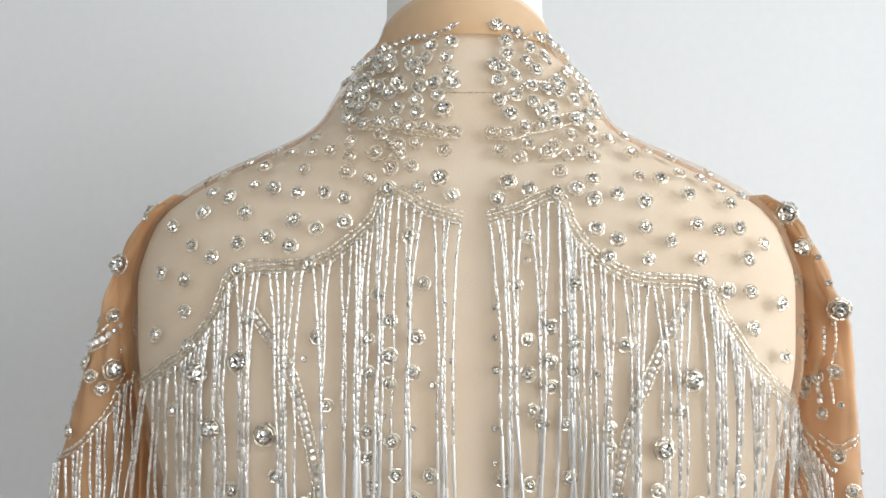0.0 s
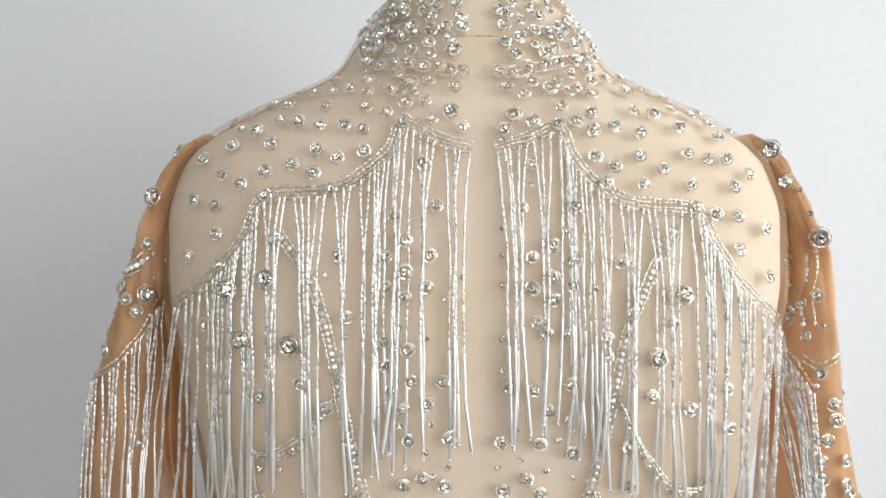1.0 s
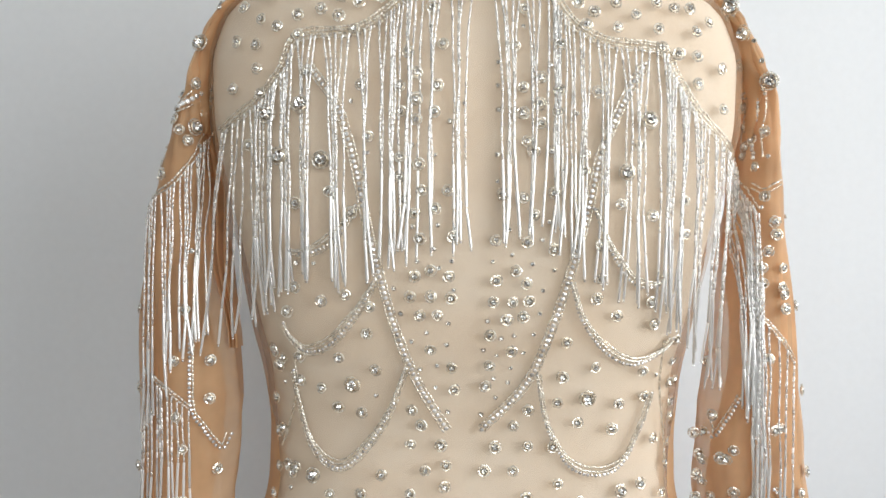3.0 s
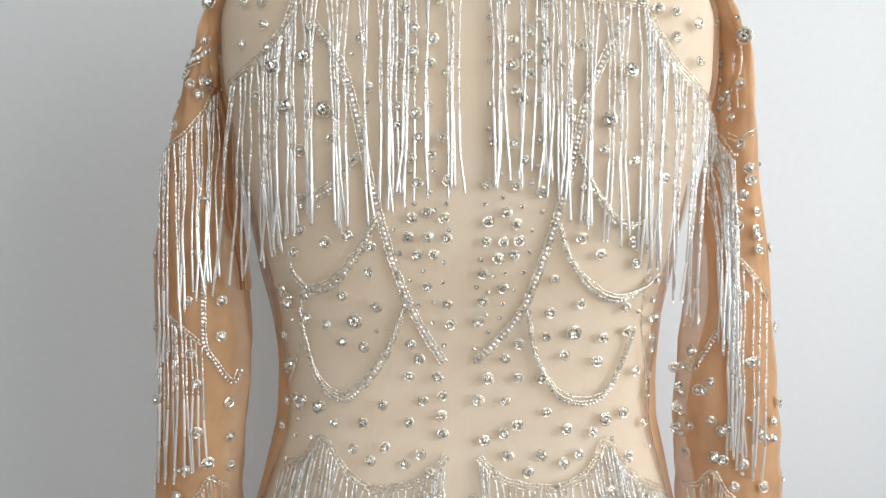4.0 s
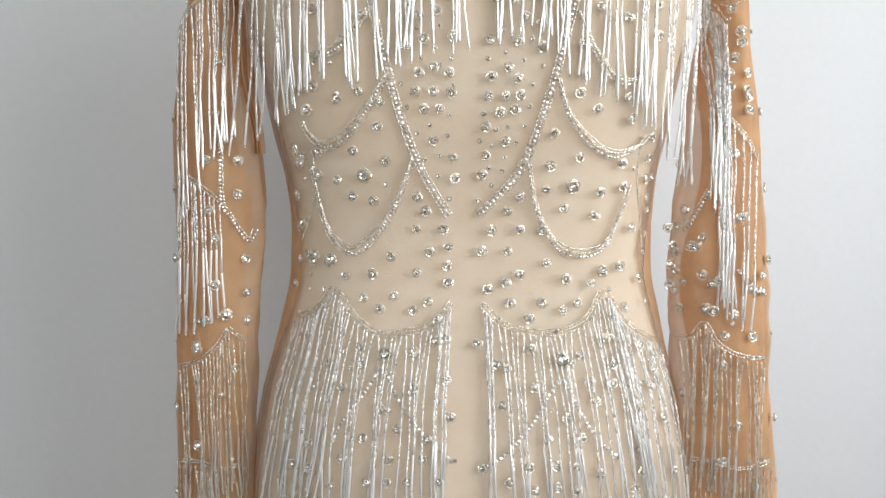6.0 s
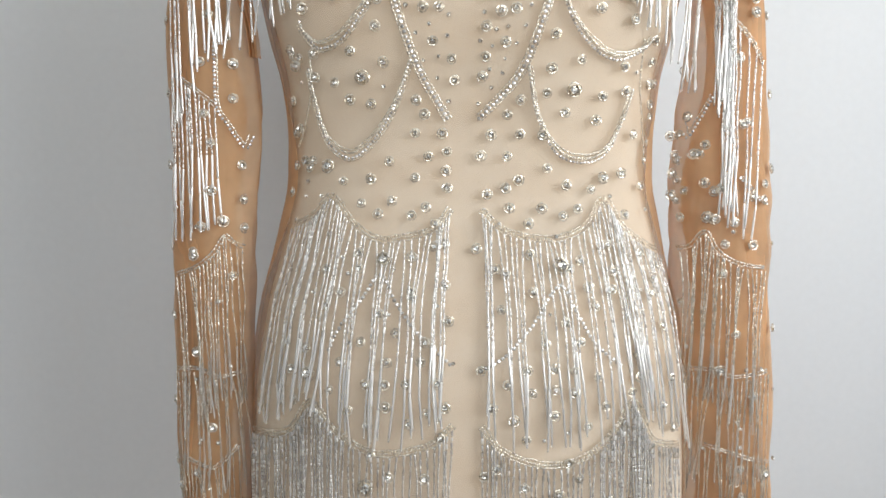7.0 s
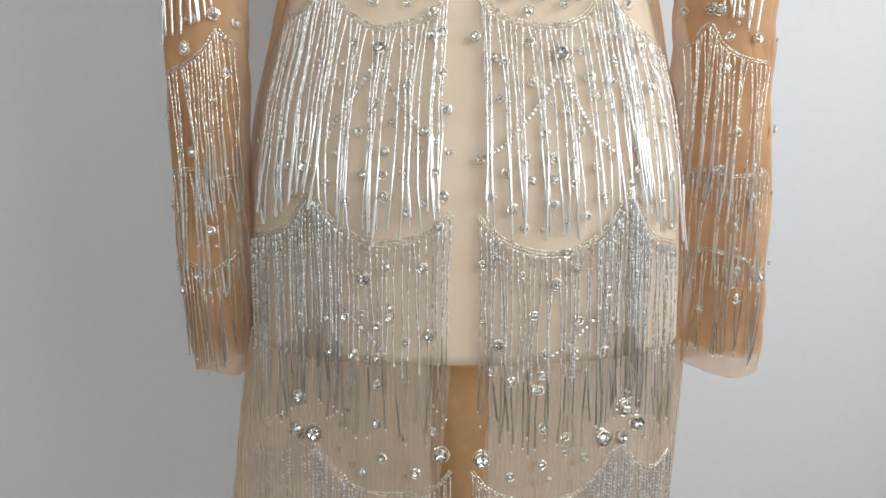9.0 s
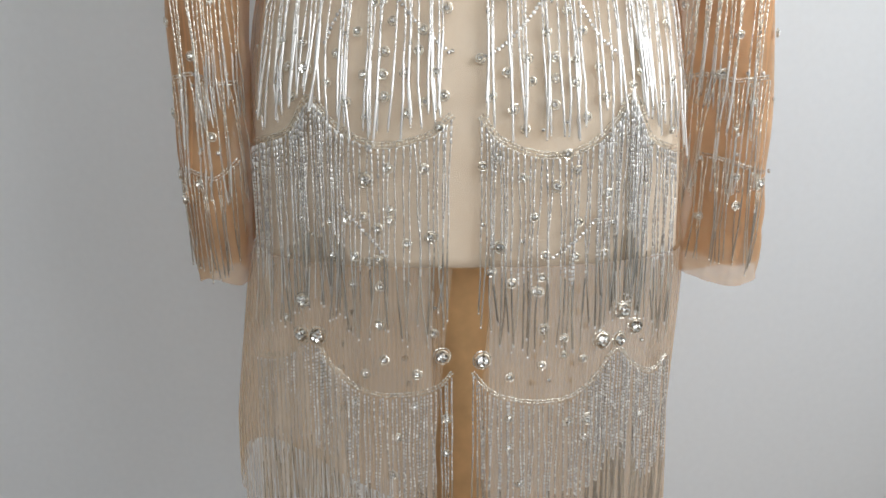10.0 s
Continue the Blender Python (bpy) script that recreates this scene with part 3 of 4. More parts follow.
def sleeve_mesh(side, name, mat, inset=0.0, grow=1.0, low=0.572):
    """A tube of net along the arm; inset draws its inner edge outwards by a share of the width."""
    vs, fs, sides = [], [], 48
    zs = [low + (1.330 - low) * k / 110 for k in range(111)]
    for i, z in enumerate(zs):
        x, w, y, d = arm(side, z)
        cut = inset * w * (1 + 0.35 * math.sin(z * 31 + side) + 0.25 * math.sin(z * 13)) * min(1.0, max(0.0, (1.16 - z) / 0.08)) * min(1.0, (z - 0.55) / 0.15)
        x, w = x + side * cut, (w - cut) * grow
        hem = max(0.0, 1 - i / 5)
        bunch = min(1, max(0, (z - 1.20) / 0.06))
        for k in range(sides):
            a = 2 * math.pi * k / sides
            ripple = 1 + 0.11 * noise.noise(Vector((3 * math.cos(a) + side * 7, 3 * math.sin(a), z * 9))) + 0.09 * math.sin(a * 4 + z * 26 + 2 * math.sin(z * 60)) * bunch
            ripple += 0.025 * math.sin(a * 5 + z * 70 + 3 * math.sin(z * 21)) * (1 - bunch)
            vs.append((x + w * ripple * math.cos(a), y + d * grow * ripple * math.sin(a), z + hem * 0.006 * math.sin(2 * a + side)))
    for i in range(len(zs) - 1):
        fs += [(i * sides + k, i * sides + (k + 1) % sides, (i + 1) * sides + (k + 1) % sides, (i + 1) * sides + k) for k in range(sides)]
    return mesh_of(name, vs, fs, [mat], smooth=True)


sleeve_left = piece("sleeve", sleeve_mesh(-1, "sleeve", SLEEVE_THIN), gown, "long sheer tan net sleeve")
sleeve_right = piece("sleeve", sleeve_mesh(1, "sleeve", SLEEVE_THIN), gown, "long sheer tan net sleeve")
piece("sleeve_lining", sleeve_mesh(-1, "sleeve_lining", SLEEVE_NET, 0.22, 0.95, 0.594), sleeve_left, "second folded layer of tan net")
piece("sleeve_lining", sleeve_mesh(1, "sleeve_lining", SLEEVE_NET, 0.20, 0.95, 0.592), sleeve_right, "second folded layer of tan net")


def fold_mesh(side):
    """A bunched pleat of net where sleeve and bodice meet under the arm."""
    vs, fs, cols, rows = [], [], 16, 36
    for i in range(rows + 1):
        z = 1.245 - 0.20 * i / rows
        mx, w, y, d = arm(side, z)
        edge = mx - side * w
        wide = 0.004 + 0.006 * math.sin(math.pi * min(1.0, i / rows + 0.15))
        for k in range(cols + 1):
            u = k / cols
            pleat = 0.5 + 0.5 * math.cos(u * 6 * math.pi + 0.4 * math.sin(z * 40))
            vs.append((edge + side * (u * 2 - 1) * wide + 0.002 * math.sin(z * 55), y - 0.022 + 0.016 * pleat + 0.004 * math.sin(z * 33), z))
        if i:
            fs += [((i - 1) * (cols + 1) + k, (i - 1) * (cols + 1) + k + 1, i * (cols + 1) + k + 1, i * (cols + 1) + k) for k in range(cols)]
    return mesh_of("underarm_fold", vs, fs, [SLEEVE_NET], smooth=True)


piece("underarm_fold", fold_mesh(-1), sleeve_left, "bunched pleat of tan net")


def armhole_fold(side, line, parent):
    """A rolled fold of net along the seam where the sleeve meets the back, thickest in its middle."""
    vs, fs, sides = [], [], 14
    path = smooth_path(line, 0.002)
    for i, p in enumerate(path):
        u = i / (len(path) - 1)
        r = 0.0010 + 0.0050 * math.sin(math.pi * min(1.0, 0.03 + 0.86 * u)) + 0.0006 * math.sin(u * 23)
        q = path[min(i + 1, len(path) - 1)] - path[max(i - 1, 0)]
        across = Vector((-q[1], 0, q[0])).normalized() * -side
        y = 0.431 + 0.006 * u
        for k in range(sides):
            a = 2 * math.pi * k / sides
            wrinkle = 1 + 0.14 * math.sin(3 * a + 19 * u + side)
            vs.append(Vector((p[0], y, p[1])) + (across * math.cos(a) * r + Vector((0, 1, 0)) * math.sin(a) * r * 1.3) * wrinkle)
        if i:
            fs += [((i - 1) * sides + k, (i - 1) * sides + (k + 1) % sides, i * sides + (k + 1) % sides, i * sides + k) for k in range(sides)]
    fs += [tuple(range(sides)), tuple((len(path) - 1) * sides + k for k in range(sides))]
    return piece("armhole_fold", mesh_of("armhole_fold", vs, fs, [SLEEVE_NET], smooth=True), parent, "rolled fold of tan net at the armhole")


armhole_fold(-1, [(-0.175, 1.324), (-0.184, 1.316), (-0.193, 1.303), (-0.199, 1.285), (-0.203, 1.262), (-0.203, 1.240), (-0.200, 1.215)], sleeve_left)
armhole_fold(1, [(0.206, 1.324), (0.215, 1.316), (0.226, 1.299), (0.233, 1.280), (0.238, 1.260), (0.239, 1.240), (0.236, 1.215)], sleeve_right)


def hip_spread(x, z):
    """Strands on the hips fan outwards with the cloth."""
    return (x - CX) / level(WIDTHS, z) * max(0.0, (level(WIDTHS, z - 0.005) - level(WIDTHS, z + 0.005)) / 0.01)


# ---- trims, chains and fringes, from the nape down ----
fringe("scallop_trim", gown, back, [(0.011, 1.311), (-0.008, 1.316), (-0.031, 1.327), (-0.039, 1.311), (-0.051, 1.299), (-0.075, 1.285), (-0.117, 1.281), (-0.128, 1.258), (-0.145, 1.236), (-0.166, 1.221), (-0.181, 1.212)], [(-0.193, 1.045), (-0.166, 1.052), (-0.135, 1.088), (-0.109, 1.106), (-0.085, 1.104), (-0.045, 1.122), (0.009, 1.134)], 0.0049, "scalloped trim of champagne tube beads with silver fringe", 11, rows=4, gather=0.85, lean=lambda x: 3.2 * min(0.0, x + 0.14))
fringe("scallop_trim", gown, back, [(0.025, 1.311), (0.045, 1.317), (0.065, 1.324), (0.072, 1.307), (0.086, 1.289), (0.110, 1.277), (0.149, 1.273), (0.159, 1.255), (0.180, 1.225), (0.217, 1.196)], [(0.025, 1.142), (0.039, 1.135), (0.066, 1.143), (0.096, 1.115), (0.117, 1.097), (0.140, 1.091), (0.168, 1.066), (0.200, 1.025), (0.217, 1.015)], 0.0048, "scalloped trim of champagne tube beads with silver fringe", 12, rows=4, gather=0.85)
chain("crystal_chain", bodice, back, [(-0.108, 1.258), (-0.089, 1.232), (-0.080, 1.208), (-0.074, 1.185), (-0.067, 1.150), (-0.058, 1.112), (-0.045, 1.066), (-0.029, 1.026), (-0.005, 0.986)], "double cup chain edged with tube beads", 1, r=0.0019, edge=2, seed=21)
chain("crystal_chain", bodice, back, [(0.137, 1.262), (0.123, 1.239), (0.105, 1.198), (0.096, 1.158), (0.085, 1.115), (0.069, 1.062), (0.052, 1.023), (0.019, 0.988)], "double cup chain edged with tube beads", 1, r=0.0019, edge=2, seed=22)
chain("bead_swag", bodice, back, [(-0.060, 1.103), (-0.074, 1.078), (-0.094, 1.054), (-0.113, 1.047), (-0.126, 1.058), (-0.131, 1.069)], "drooping swag of small stones", 1, edge=1, seed=23, drop=-0.007)
chain("bead_swag", bodice, back, [(-0.038, 1.036), (-0.052, 0.998), (-0.072, 0.968), (-0.091, 0.956), (-0.111, 0.972), (-0.121, 1.009), (-0.125, 1.031)], "drooping swag of small stones", 1, edge=1, seed=24, drop=-0.007)
chain("bead_swag", bodice, back, [(0.084, 1.101), (0.094, 1.072), (0.112, 1.049), (0.135, 1.038), (0.159, 1.047), (0.170, 1.059)], "drooping swag of small stones", 1, edge=1, seed=25, drop=-0.007)
chain("bead_swag", bodice, back, [(0.061, 1.031), (0.069, 0.992), (0.088, 0.959), (0.113, 0.952), (0.132, 0.962), (0.146, 0.990), (0.154, 1.017)], "drooping swag of small stones", 1, edge=1, seed=26, drop=-0.007)
chain("bead_swag", bodice, back, [(0.100, 1.155), (0.113, 1.124), (0.131, 1.101), (0.149, 1.099), (0.158, 1.110)], "drooping swag of small stones", 1, edge=1, seed=27, drop=-0.007)
chain("bead_swag", bodice, back, [(-0.074, 1.157), (-0.091, 1.132), (-0.110, 1.122), (-0.125, 1.125)], "drooping swag of small stones", 1, edge=1, seed=28, drop=-0.007)
fringe("hip_trim", gown, back, [(-0.004, 0.913), (-0.018, 0.896), (-0.042, 0.889), (-0.066, 0.887), (-0.087, 0.900), (-0.107, 0.923), (-0.123, 0.906), (-0.146, 0.896)], 0.165, 0.0049, "scalloped hip trim with silver bead fringe", 31, dense=0.85, rows=3, spread=hip_spread, gather=0.75)
fringe("hip_trim", gown, back, [(0.022, 0.912), (0.040, 0.895), (0.069, 0.888), (0.093, 0.889), (0.114, 0.900), (0.129, 0.921), (0.145, 0.898), (0.168, 0.881), (0.185, 0.873)], 0.165, 0.0049, "scalloped hip trim with silver bead fringe", 32, dense=0.85, rows=3, spread=hip_spread, gather=0.75)
chain("crystal_chain", skirt, back, [(-0.107, 0.794), (-0.097, 0.814), (-0.079, 0.837), (-0.063, 0.857), (-0.049, 0.833), (-0.031, 0.809), (-0.002, 0.783)], "zigzag of small stones under the fringe", 1, r=0.0019, edge=False, seed=41)
chain("crystal_chain", skirt_right, back, [(0.021, 0.780), (0.042, 0.792), (0.065, 0.817), (0.088, 0.848), (0.104, 0.822), (0.119, 0.799), (0.141, 0.780)], "zigzag of small stones under the fringe", 1, r=0.0019, edge=False, seed=42)
fringe("skirt_trim", gown, back, [(-0.002, 0.736), (-0.020, 0.720), (-0.049, 0.712), (-0.072, 0.712), (-0.101, 0.727), (-0.123, 0.749), (-0.143, 0.722), (-0.175, 0.711), (-0.190, 0.705)], 0.165, 0.0048, "scalloped skirt trim with fine bead fringe", 51, dense=0.72, rows=3, r=0.00085, bead=0.0024, gap=0.0011, mats=[FINE_BEAD, GREY_BUGLE, BEAD, SHADE_THREAD], stick=0.00078, gather=0.35, head=0.022, thread=3)
fringe("skirt_trim", gown, back, [(0.021, 0.735), (0.038, 0.715), (0.069, 0.703), (0.097, 0.703), (0.122, 0.715), (0.139, 0.732), (0.152, 0.749), (0.170, 0.715), (0.195, 0.703), (0.204, 0.702)], 0.165, 0.0048, "scalloped skirt trim with fine bead fringe", 52, dense=0.72, rows=3, r=0.00085, bead=0.0024, gap=0.0011, mats=[FINE_BEAD, GREY_BUGLE, BEAD, SHADE_THREAD], stick=0.00078, gather=0.35, head=0.022, thread=3)
fringe("hem_trim", gown, back, [(-0.003, 0.512), (-0.018, 0.497), (-0.054, 0.489), (-0.085, 0.493), (-0.110, 0.512), (-0.130, 0.535), (-0.158, 0.517), (-0.195, 0.502)], 0.16, 0.0042, "scalloped hem trim with fine bead fringe", 61, dense=0.7, joined=True, r=0.00085, bead=0.0024, gap=0.0011, mats=[FINE_BEAD, GREY_BUGLE, SHADE_THREAD], stick=0.00078, gather=0.3, thread=2)
fringe("hem_trim", gown, back, [(0.015, 0.512), (0.032, 0.493), (0.063, 0.483), (0.099, 0.484), (0.125, 0.500), (0.146, 0.527), (0.162, 0.511), (0.184, 0.498), (0.205, 0.510)], 0.16, 0.0042, "scalloped hem trim with fine bead fringe", 62, dense=0.7, joined=True, r=0.00085, bead=0.0024, gap=0.0011, mats=[FINE_BEAD, GREY_BUGLE, SHADE_THREAD], stick=0.00078, gather=0.3, thread=2)
fringe("sleeve_trim", sleeve_left, arm_back, [(-0.248, 1.162), (-0.223, 1.174), (-0.208, 1.193), (-0.202, 1.210), (-0.199, 1.224)], [(-0.256, 0.975), (-0.235, 0.990), (-0.220, 1.036), (-0.200, 1.055)], 0.0046, "sleeve trim with long bead fringe", 71, gather=0.3)
fringe("sleeve_trim", sleeve_right, arm_back, [(0.222, 1.209), (0.229, 1.197), (0.233, 1.174), (0.238, 1.156)], [(0.220, 1.020), (0.230, 1.005), (0.234, 0.985), (0.240, 0.975)], 0.0024, "sleeve trim with long bead fringe", 72, gather=0.15)
fringe("sleeve_trim", sleeve_left, arm_back, [(-0.249, 0.853), (-0.226, 0.862), (-0.211, 0.875), (-0.203, 0.888), (-0.196, 0.881), (-0.188, 0.875)], 0.14, 0.0045, "sleeve trim with bead fringe", 73, mats=[TRIM_BEAD, CLEAR_BUGLE], bugle=0.026, r=0.00078)
fringe("sleeve_trim", sleeve_right, arm_back, [(0.204, 0.875), (0.213, 0.880), (0.222, 0.892), (0.233, 0.875), (0.250, 0.864), (0.280, 0.859)], 0.14, 0.0045, "sleeve trim with bead fringe", 74, mats=[TRIM_BEAD, CLEAR_BUGLE], bugle=0.026, r=0.00078)
fringe("sleeve_trim", sleeve_left, arm_back, [(-0.258, 0.765), (-0.231, 0.769), (-0.212, 0.761), (-0.193, 0.762)], 0.10, 0.0045, "sleeve trim with bead fringe", 75, mats=[TRIM_BEAD, CLEAR_BUGLE], bugle=0.026, r=0.00078)
fringe("sleeve_trim", sleeve_right, arm_back, [(0.210, 0.763), (0.228, 0.767), (0.252, 0.761), (0.288, 0.764)], 0.10, 0.0045, "sleeve trim with bead fringe", 76, mats=[TRIM_BEAD, CLEAR_BUGLE], bugle=0.026, r=0.00078)
fringe("sleeve_trim", sleeve_left, arm_back, [(-0.259, 0.687), (-0.236, 0.681), (-0.218, 0.676), (-0.198, 0.694)], 0.09, 0.0045, "sleeve trim with bead fringe", 77, r=0.00078, mats=[TRIM_BEAD, GREY_BUGLE], stick=0.00075)
fringe("sleeve_trim", sleeve_right, arm_back, [(0.217, 0.696), (0.235, 0.694), (0.259, 0.687), (0.294, 0.676)], 0.09, 0.0045, "sleeve trim with bead fringe", 78, r=0.00078, mats=[TRIM_BEAD, GREY_BUGLE], stick=0.00075)
bead_line("bead_thread", bodice, back, [(-0.045, 1.371), (-0.037, 1.371), (-0.027, 1.370), (-0.016, 1.368), (-0.009, 1.367), (0.008, 1.364)], seed=100, label="thread of champagne tube beads", off=0.0028)
bead_line("bead_thread", bodice, back, [(-0.047, 1.365), (-0.037, 1.365), (-0.026, 1.364), (-0.016, 1.361), (-0.004, 1.359), (0.009, 1.360)], seed=101, label="thread of champagne tube beads", off=0.0028)
bead_line("bead_thread", bodice, back, [(-0.060, 1.373), (-0.064, 1.387), (-0.061, 1.398), (-0.050, 1.399), (-0.037, 1.398), (-0.024, 1.399)], seed=102, label="thread of champagne tube beads", off=0.0028)
bead_line("bead_thread", bodice, back, [(-0.033, 1.419), (-0.026, 1.426), (-0.017, 1.427), (-0.009, 1.425), (-0.002, 1.427), (0.012, 1.433)], seed=103, label="thread of champagne tube beads", off=0.0028)
bead_line("bead_thread", bodice, back, [(-0.047, 1.354), (-0.042, 1.346), (-0.033, 1.346), (-0.027, 1.352)], seed=104, label="thread of champagne tube beads", off=0.0028)
bead_line("bead_thread", bodice, back, [(-0.012, 1.392), (-0.006, 1.396), (0.003, 1.397), (0.012, 1.402)], seed=105, label="thread of champagne tube beads", off=0.0028)
bead_line("bead_thread", bodice, back, [(0.026, 1.364), (0.033, 1.365), (0.040, 1.362), (0.051, 1.367), (0.063, 1.372), (0.080, 1.378), (0.100, 1.386)], seed=106, label="thread of champagne tube beads", off=0.0028)
bead_line("bead_thread", bodice, back, [(0.026, 1.358), (0.039, 1.357), (0.050, 1.361), (0.066, 1.365), (0.080, 1.371), (0.100, 1.377)], seed=107, label="thread of champagne tube beads", off=0.0028)
bead_line("bead_thread", bodice, back, [(0.030, 1.434), (0.038, 1.432), (0.049, 1.425), (0.057, 1.430), (0.067, 1.433), (0.076, 1.435), (0.080, 1.428)], seed=108, label="thread of champagne tube beads", off=0.0028)
bead_line("bead_thread", bodice, back, [(0.030, 1.407), (0.037, 1.407), (0.044, 1.401), (0.046, 1.396)], seed=109, label="thread of champagne tube beads", off=0.0028)
bead_line("bead_thread", bodice, back, [(0.046, 1.386), (0.050, 1.395), (0.062, 1.396), (0.068, 1.401), (0.078, 1.409), (0.084, 1.422)], seed=110, label="thread of champagne tube beads", off=0.0028)
bead_line("bead_thread", bodice, back, [(0.056, 1.345), (0.060, 1.355), (0.065, 1.359), (0.071, 1.353), (0.061, 1.345)], seed=111, label="thread of champagne tube beads", off=0.0028)
bead_line("bead_thread", bodice, back, [(0.070, 1.345), (0.077, 1.353), (0.082, 1.351), (0.079, 1.345)], seed=112, label="thread of champagne tube beads", off=0.0028)
chain("sleeve_band", sleeve_left, arm_back, [(-0.226, 1.235), (-0.215, 1.236), (-0.207, 1.242), (-0.201, 1.251), (-0.198, 1.259)], "band of small stones across the sleeve", 1, r=0.0023, pitch=1.5, edge=2, seed=91)
chain("sleeve_band", sleeve_right, arm_back, [(0.237, 1.251), (0.237, 1.253), (0.240, 1.248), (0.240, 1.233), (0.238, 1.218), (0.238, 1.198)], "band of small stones across the sleeve", 1, r=0.0021, pitch=1.6, edge=2, seed=92)
bead_line("bead_thread", sleeve_left, arm_back, [(-0.226, 1.235), (-0.231, 1.219), (-0.234, 1.207), (-0.239, 1.193)], seed=93)
chain("sleeve_chain", sleeve_left, arm_back, [(-0.207, 1.061), (-0.207, 1.027), (-0.206, 1.000), (-0.197, 0.983), (-0.186, 0.965), (-0.180, 0.977)], "winding line of small stones on the sleeve", 1, r=0.0016, edge=1, seed=94)
chain("sleeve_chain", sleeve_right, arm_back, [(0.204, 0.988), (0.208, 0.975), (0.217, 0.993), (0.226, 1.012)], "winding line of small stones on the sleeve", 1, r=0.0016, edge=1, seed=95)
fringe("sleeve_trim", sleeve_left, arm_back, [(-0.248, 1.030), (-0.228, 1.018), (-0.205, 1.000)], [(-0.255, 0.880), (-0.235, 0.895), (-0.205, 0.905)], 0.0046, "sleeve trim with bead fringe", 81, gather=0.25)
fringe("sleeve_trim", sleeve_right, arm_back, [(0.236, 1.077), (0.245, 1.067), (0.257, 1.054), (0.264, 1.045), (0.270, 1.036)], [(0.236, 0.900), (0.255, 0.896), (0.270, 0.894)], 0.0095, "sleeve trim with bead fringe", 82, gather=0.25)
chain("sleeve_chain", sleeve_right, arm_back, [(0.249, 0.939), (0.258, 0.930), (0.268, 0.920), (0.279, 0.916)], "winding line of small stones on the sleeve", 1, r=0.0016, edge=1, seed=96)
fringe("sleeve_trim", sleeve_right, arm_back, [(0.231, 1.110), (0.236, 1.104), (0.241, 1.106)], 0.185, 0.0020, "sleeve trim with long bead fringe", 83, gather=0.15)
bead_line("bead_thread", sleeve_right, arm_back, [(0.236, 1.179), (0.241, 1.174), (0.247, 1.177), (0.256, 1.182)], seed=84)
bead_line("bead_thread", sleeve_right, arm_back, [(0.236, 1.175), (0.241, 1.170), (0.247, 1.173), (0.256, 1.178)], seed=85)
chain("crystal_chain", skirt, back, [(-0.098, 0.660), (-0.084, 0.644), (-0.070, 0.629), (-0.058, 0.615)], "line of small stones under the fringe", 1, r=0.0019, edge=False, seed=43)
chain("crystal_chain", skirt_right, back, [(0.124, 0.649), (0.112, 0.636), (0.097, 0.623), (0.083, 0.614)], "line of small stones under the fringe", 1, r=0.0019, edge=False, seed=44)
bead_line("bead_thread", bodice, back, [(-0.124, 1.045), (-0.123, 1.021), (-0.129, 0.991), (-0.139, 0.966)], seed=131, label="thread of champagne tube beads", off=0.0028)
bead_line("bead_thread", bodice, back, [(0.160, 1.056), (0.160, 1.019), (0.167, 0.978), (0.171, 0.952)], seed=132, label="thread of champagne tube beads", off=0.0028)


def front_of(x, z):
    """The y of the skirt's front at x, z, for stones that look away."""
    w, b, f, n = (level(tab, z) for tab in (WIDTHS, BACKS, FRONTS, POWERS))
    r = min(abs(x - CX) / w, 0.97)
    return (b + f) / 2 + (f - b) / 2 * (1 - r ** n) ** (1 / n) + 0.004


rng_front = random.Random(9)
for row in range(9):
    for col in range(6):
        x = CX + (col - 2.5) * 0.055 + rng_front.uniform(-0.016, 0.016)
        z = 0.57 - row * 0.026 + rng_front.uniform(-0.008, 0.008)
        if z < 0.24 + 0.5 * abs(x - CX):
            continue
        piece("rhinestone", rng_front.choice(GEMS["m"]), skirt_front, "", Matrix.Translation((x, front_of(x, z), z)) @ pose(0, 0, 0, -90, rng_front.uniform(0, 90), 0))


rng_sleeve = random.Random(23)
for side, cloth in ((-1, sleeve_left), (1, sleeve_right)):
    for k in range(22):
        z = 0.66 + 0.50 * (k + rng_sleeve.uniform(0.2, 0.8)) / 22
        mx, w, y, d = arm(side, z)
        x = mx - side * w * rng_sleeve.uniform(-0.2, 0.92) if k % 3 else mx + side * w * 0.9
        stones(cloth, arm_back, [(1000 * x, 1000 * z, rng_sleeve.choice("mms"))])

# ---- rhinestones ----
stones(bodice, back, [(6, 1430, "s"), (3, 1428, "s"), (-4, 1425, "s"), (-11, 1424, "s"), (-15, 1424, "s"), (-20, 1424, "s"), (-25, 1423, "s"), (-29, 1422, "s"), (-33, 1421, "s"), (5, 1419, "m"), (-7, 1417, "m"), (-21, 1415, "m"), (2, 1409, "m"), (-10, 1409, "m"), (-18, 1406, "m"), (-14, 1401, "m"), (-32, 1412, "m"), (-38, 1407, "m"), (-31, 1406, "m"), (-49, 1413, "m"), (-53, 1410, "m"), (-59, 1404, "s"), (-43, 1409, "s"), (3, 1400, "m"), (-5, 1393, "m"), (6, 1392, "m"), (-14, 1391, "m"), (-27, 1395, "m"), (-25, 1391, "m"), (-38, 1393, "m")])
